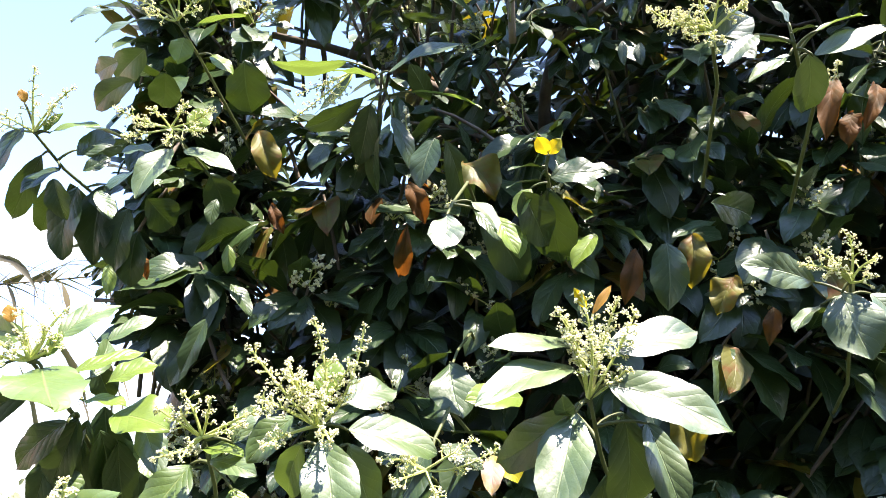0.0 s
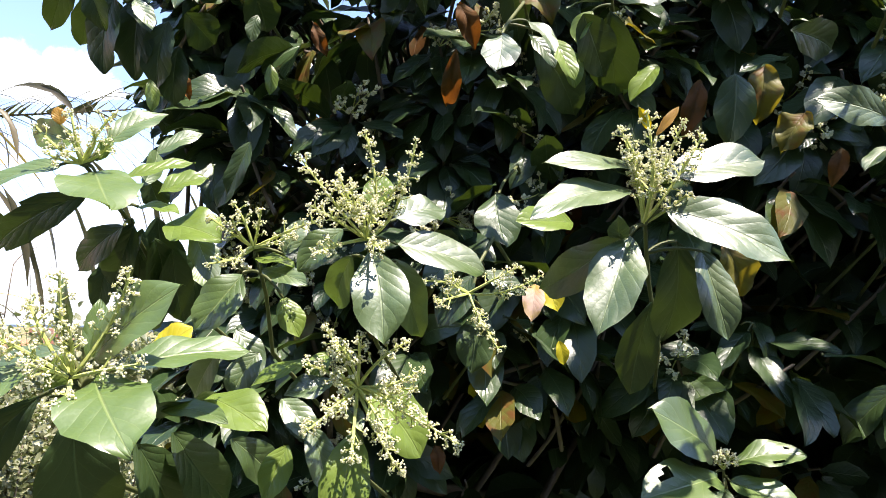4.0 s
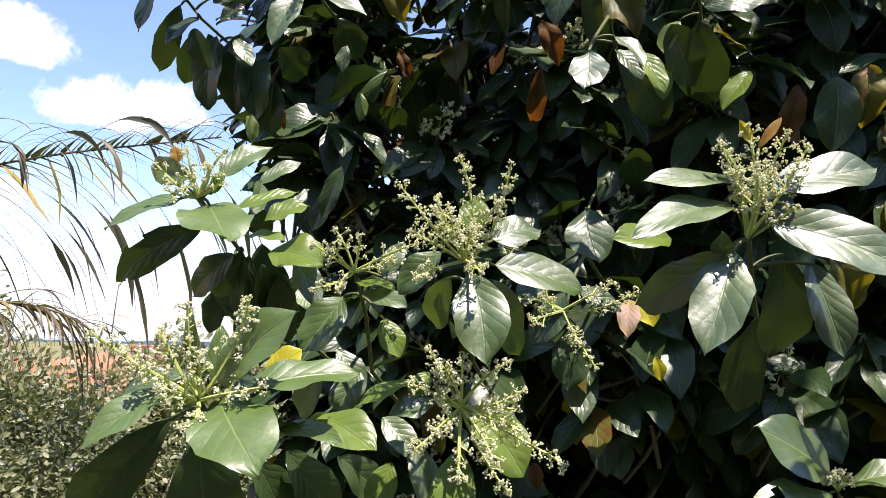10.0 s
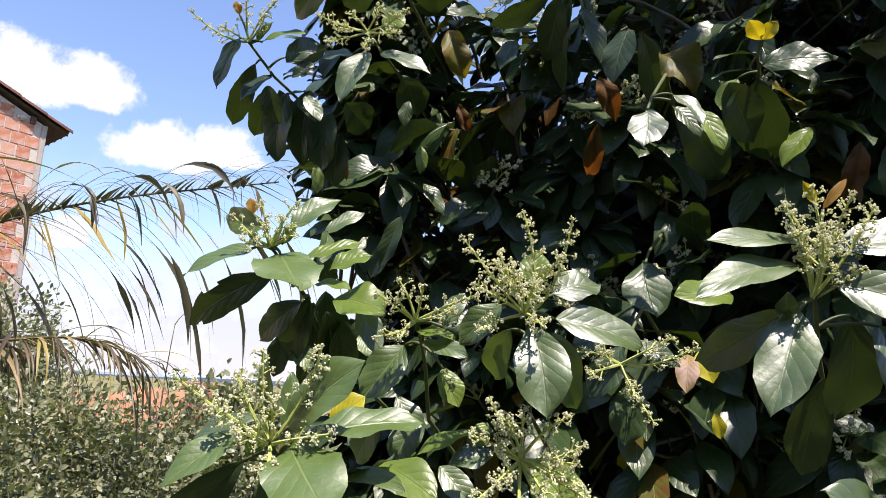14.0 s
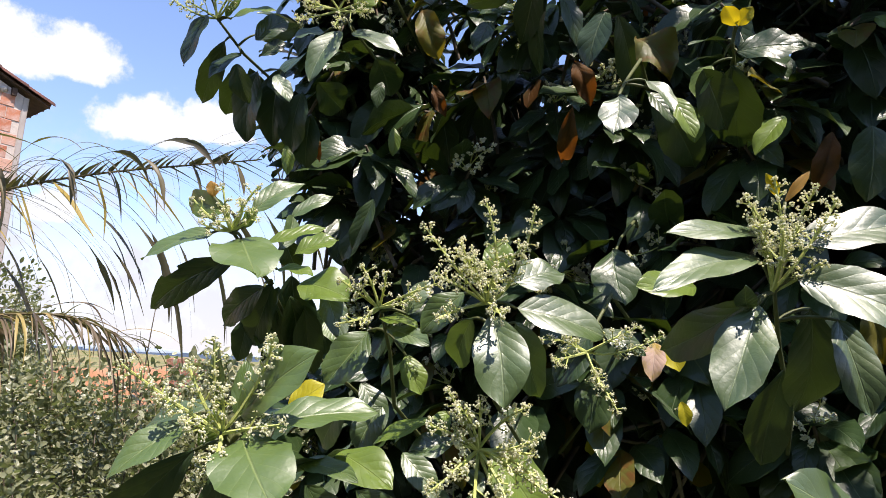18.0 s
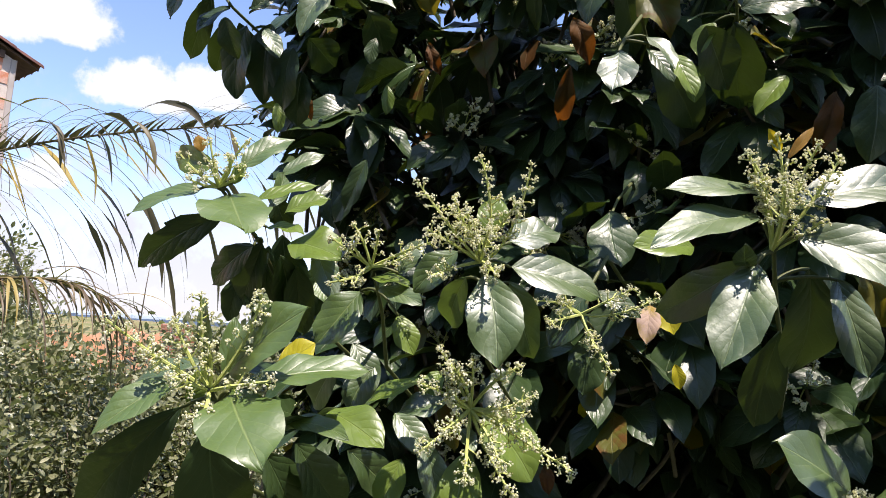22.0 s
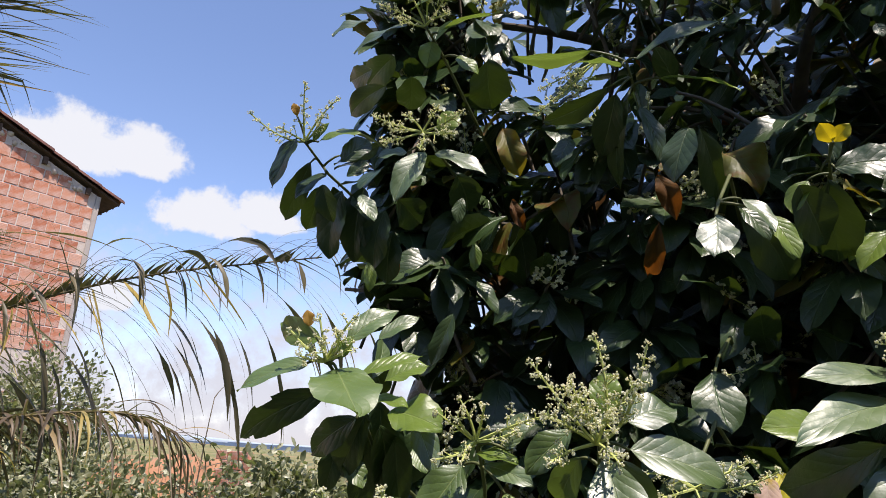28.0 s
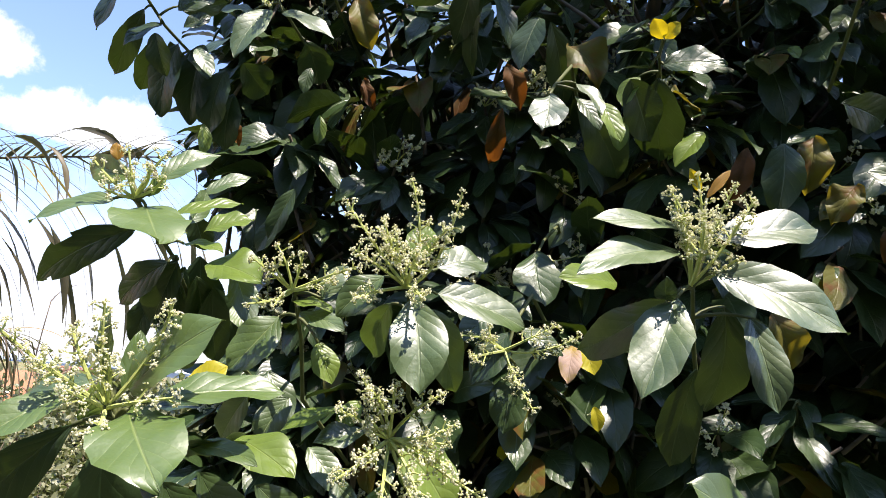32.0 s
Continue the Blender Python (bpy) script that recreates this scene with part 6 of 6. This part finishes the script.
panicle(sh, (-0.166, 1.170, 2.387), (-0.269, 1.160, 2.337), (-0.217, 1.162, 2.354), (-0.279, 1.168, 2.288), (-0.206, 1.168, 2.320))
sh = shoot_stem(tree, [(0.252, 1.593, 1.995), (0.218, 1.315, 2.074), (0.194, 1.185, 2.107), (0.182, 1.119, 2.127)], 0.0042, [(0.189, 1.125, 2.115), (0.174, 1.116, 2.131), (0.169, 1.124, 2.109), (0.184, 1.100, 2.146), (0.188, 1.101, 2.146), (0.185, 1.160, 2.111), (0.156, 1.155, 2.110)])
leaf(sh, (0.189, 1.125, 2.115), (0.286, 1.123, 2.114), (-0.11, -0.93, 0.35), 0.068)
leaf(sh, (0.174, 1.116, 2.131), (0.113, 1.089, 2.113), (-0.20, -0.48, 0.86), 0.032)
leaf(sh, (0.169, 1.124, 2.109), (0.110, 1.090, 2.083), (-0.18, -0.40, 0.90), 0.027)
leaf(sh, (0.184, 1.100, 2.146), (0.166, 1.076, 2.167), (-0.41, -0.91, 0.03), 0.030, YELLOW)
leaf(sh, (0.188, 1.101, 2.146), (0.207, 1.085, 2.166), (0.07, -0.99, 0.08), 0.027, YELLOW)
leaf(sh, (0.185, 1.160, 2.111), (0.212, 1.286, 2.013), (-0.05, -0.89, -0.46), 0.094)
leaf(sh, (0.156, 1.155, 2.110), (0.130, 1.151, 2.055), (-0.39, -0.90, 0.17), 0.042, FRESH)
leaf(sh, (0.054, 1.169, 2.081), (0.097, 1.161, 2.017), (0.07, -0.66, 0.75), 0.041)
leaf(sh, (0.117, 1.171, 2.055), (0.130, 1.179, 1.989), (0.16, -0.90, 0.41), 0.041, FRESH)
leaf(sh, (0.065, 1.212, 2.090), (0.143, 1.344, 1.999), (0.16, -0.93, -0.32), 0.091)
leaf(sh, (0.280, 1.278, 2.061), (0.220, 1.258, 2.004), (-0.38, -0.70, 0.60), 0.043, FRESH)
sh = shoot_stem(tree, [(0.176, 1.321, 2.638), (0.152, 1.117, 2.630), (0.146, 1.109, 2.517), (0.139, 1.120, 2.438)], 0.0042, [(0.170, 1.082, 2.463)])
leaf(sh, (0.086, 1.039, 2.523), (0.061, 1.061, 2.436), (-0.08, -0.86, -0.50), 0.053, YELLOW)
leaf(sh, (0.034, 1.046, 2.535), (-0.006, 1.050, 2.480), (-0.03, -0.86, -0.50), 0.050, TURNING, arch=0.16, fold=0.7, wave=0.20)
leaf(sh, (0.114, 1.040, 2.533), (0.098, 1.058, 2.434), (0.04, -1.00, -0.04), 0.049, DRY, arch=0.16, fold=0.7, wave=0.20)
leaf(sh, (0.170, 1.082, 2.463), (0.258, 1.085, 2.445), (0.01, -0.59, 0.81), 0.055, FRESH)
leaf(sh, (0.321, 1.176, 2.442), (0.261, 1.164, 2.444), (-0.20, -0.68, 0.71), 0.037, FRESH)
leaf(sh, (0.383, 1.277, 2.495), (0.380, 1.280, 2.435), (-0.30, -0.89, 0.34), 0.022)
leaf(sh, (0.419, 1.285, 2.492), (0.418, 1.287, 2.437), (-0.33, -0.88, 0.35), 0.027)
leaf(sh, (0.315, 1.280, 2.456), (0.322, 1.274, 2.422), (-0.26, -0.90, 0.35), 0.022)
leaf(sh, (0.434, 1.287, 2.239), (0.447, 1.279, 2.212), (-0.28, -0.72, 0.64), 0.026, FRESH)
leaf(sh, (0.519, 1.313, 2.091), (0.421, 1.278, 2.049), (-0.28, -0.69, 0.67), 0.045)
sh = shoot_stem(tree, [(0.487, 1.261, 2.142), (0.447, 1.009, 2.203), (0.414, 0.921, 2.204), (0.390, 0.847, 2.197)], 0.0042, [(0.414, 0.875, 2.184), (0.434, 0.876, 2.184), (0.407, 0.902, 2.196)])
leaf(sh, (0.414, 0.875, 2.184), (0.435, 0.851, 2.137), (-0.17, -0.68, 0.71), 0.040)
leaf(sh, (0.434, 0.876, 2.184), (0.492, 0.864, 2.167), (-0.07, -0.39, 0.92), 0.027)
leaf(sh, (0.447, 0.913, 2.144), (0.500, 0.890, 2.157), (-0.20, -0.40, 0.90), 0.034)
leaf(sh, (0.407, 0.902, 2.196), (0.468, 0.900, 2.242), (0.21, -0.97, -0.10), 0.058)
panicle(sh, (0.390, 0.851, 2.187), (0.301, 0.818, 2.204), (0.334, 0.822, 2.200), (0.362, 0.812, 2.230), (0.399, 0.814, 2.233), (0.427, 0.826, 2.204), (0.344, 0.824, 2.165), (0.377, 0.821, 2.151), (0.319, 0.819, 2.176))
sh = shoot_stem(tree, [(0.624, 1.241, 2.073), (0.570, 0.986, 2.139), (0.513, 0.894, 2.148), (0.478, 0.829, 2.144)], 0.0042, [(0.519, 0.844, 2.170), (0.436, 0.840, 2.167), (0.477, 0.843, 2.135), (0.475, 0.825, 2.155), (0.503, 0.837, 2.127), (0.508, 0.826, 2.157), (0.482, 0.837, 2.181), (0.516, 0.871, 2.154)])
leaf(sh, (0.519, 0.844, 2.170), (0.574, 0.824, 2.174), (-0.34, -0.52, 0.78), 0.030)
leaf(sh, (0.436, 0.840, 2.167), (0.386, 0.824, 2.113), (-0.39, -0.85, 0.36), 0.043)
leaf(sh, (0.477, 0.843, 2.135), (0.413, 0.834, 2.092), (-0.36, -0.71, 0.61), 0.033)
leaf(sh, (0.475, 0.825, 2.155), (0.500, 0.807, 2.149), (-0.02, -0.52, 0.85), 0.026)
leaf(sh, (0.503, 0.837, 2.127), (0.588, 0.814, 2.147), (-0.41, -0.86, 0.31), 0.042)
leaf(sh, (0.508, 0.826, 2.157), (0.570, 0.824, 2.174), (-0.20, -0.54, 0.82), 0.025, FRESH)
leaf(sh, (0.482, 0.837, 2.181), (0.457, 0.825, 2.210), (-0.42, -0.53, 0.74), 0.030)
leaf(sh, (0.516, 0.871, 2.154), (0.538, 0.961, 2.116), (-0.21, -0.88, -0.43), 0.050)
leaf(sh, (0.604, 0.974, 2.177), (0.565, 0.968, 2.072), (-0.50, -0.86, -0.08), 0.037, BROWN, arch=0.16, fold=0.7, wave=0.20)
leaf(sh, (0.665, 0.981, 2.168), (0.621, 0.966, 2.085), (-0.16, -0.98, -0.09), 0.028, BROWN, arch=0.16, fold=0.7, wave=0.20)
leaf(sh, (0.629, 0.993, 2.129), (0.607, 0.991, 2.072), (-0.40, -0.89, -0.20), 0.034, BROWN, arch=0.16, fold=0.7, wave=0.20)
sh = shoot_stem(tree, [(0.700, 1.513, 1.667), (0.653, 1.235, 1.762), (0.607, 1.105, 1.820), (0.584, 1.029, 1.877)], 0.0042, [(0.571, 1.033, 1.863), (0.545, 1.047, 1.851), (0.617, 1.046, 1.864), (0.557, 1.075, 1.893)])
leaf(sh, (0.571, 1.033, 1.863), (0.581, 1.017, 1.764), (-0.34, -0.83, 0.45), 0.085)
leaf(sh, (0.545, 1.047, 1.851), (0.493, 1.028, 1.808), (-0.52, -0.47, 0.72), 0.033)
leaf(sh, (0.617, 1.046, 1.864), (0.650, 1.046, 1.813), (-0.20, -0.77, 0.61), 0.052)
leaf(sh, (0.557, 1.075, 1.893), (0.449, 1.059, 1.920), (-0.51, -0.86, 0.03), 0.060)
leaf(sh, (0.458, 1.113, 1.919), (0.421, 1.112, 1.857), (-0.34, -0.93, 0.14), 0.054, TURNING, arch=0.16, fold=0.7, wave=0.20)
leaf(sh, (0.530, 1.164, 1.879), (0.511, 1.164, 1.818), (-0.38, -0.91, 0.18), 0.030, BROWN, arch=0.16, fold=0.7, wave=0.20)
leaf(sh, (0.317, 1.135, 1.982), (0.290, 1.145, 1.890), (-0.22, -0.97, -0.04), 0.038, BROWN, arch=0.16, fold=0.7, wave=0.20)
leaf(sh, (0.363, 1.116, 1.982), (0.354, 1.133, 1.874), (-0.27, -0.96, -0.04), 0.066)
leaf(sh, (0.411, 1.133, 2.001), (0.400, 1.144, 1.912), (-0.19, -0.98, -0.07), 0.058, TURNING, arch=0.16, fold=0.7, wave=0.20)
leaf(sh, (0.425, 1.066, 2.041), (0.452, 1.060, 2.033), (-0.16, -0.41, 0.90), 0.014)
leaf(sh, (0.439, 1.100, 2.040), (0.530, 1.179, 2.043), (-0.36, -0.91, -0.22), 0.067)
panicle(sh, (0.584, 1.029, 1.877), (0.528, 0.990, 1.917), (0.573, 0.986, 1.935), (0.614, 1.000, 1.904), (0.541, 0.990, 1.888), (0.595, 0.998, 1.876), (0.503, 0.986, 1.893))
sh = shoot_stem(tree, [(0.458, 1.677, 1.132), (0.417, 1.410, 1.245), (0.383, 1.298, 1.333), (0.356, 1.224, 1.385)], 0.0042, [(0.347, 1.219, 1.408), (0.338, 1.222, 1.374), (0.372, 1.225, 1.396), (0.367, 1.228, 1.368), (0.358, 1.228, 1.356)])
leaf(sh, (0.347, 1.219, 1.408), (0.232, 1.144, 1.483), (-0.08, -0.78, 0.62), 0.100, GREEN)
leaf(sh, (0.342, 1.203, 1.379), (0.210, 1.100, 1.363), (-0.16, -0.74, 0.65), 0.096, SUNLIT, bites=((9, 7), (9, 8), (10, 7), (5, 1), (5, 2)))
leaf(sh, (0.372, 1.225, 1.396), (0.478, 1.219, 1.412), (-0.07, -0.50, 0.86), 0.062, SUNLIT, bites=((8, 8), (9, 8), (11, 2)))
leaf(sh, (0.367, 1.228, 1.368), (0.466, 1.185, 1.330), (-0.05, -0.60, 0.80), 0.066, SUNLIT)
leaf(sh, (0.358, 1.228, 1.356), (0.332, 1.179, 1.304), (-0.22, -0.73, 0.65), 0.059)
panicle(sh, (0.356, 1.223, 1.388), (0.345, 1.196, 1.416), (0.357, 1.199, 1.418), (0.365, 1.201, 1.411), (0.336, 1.196, 1.408))

build_crown()
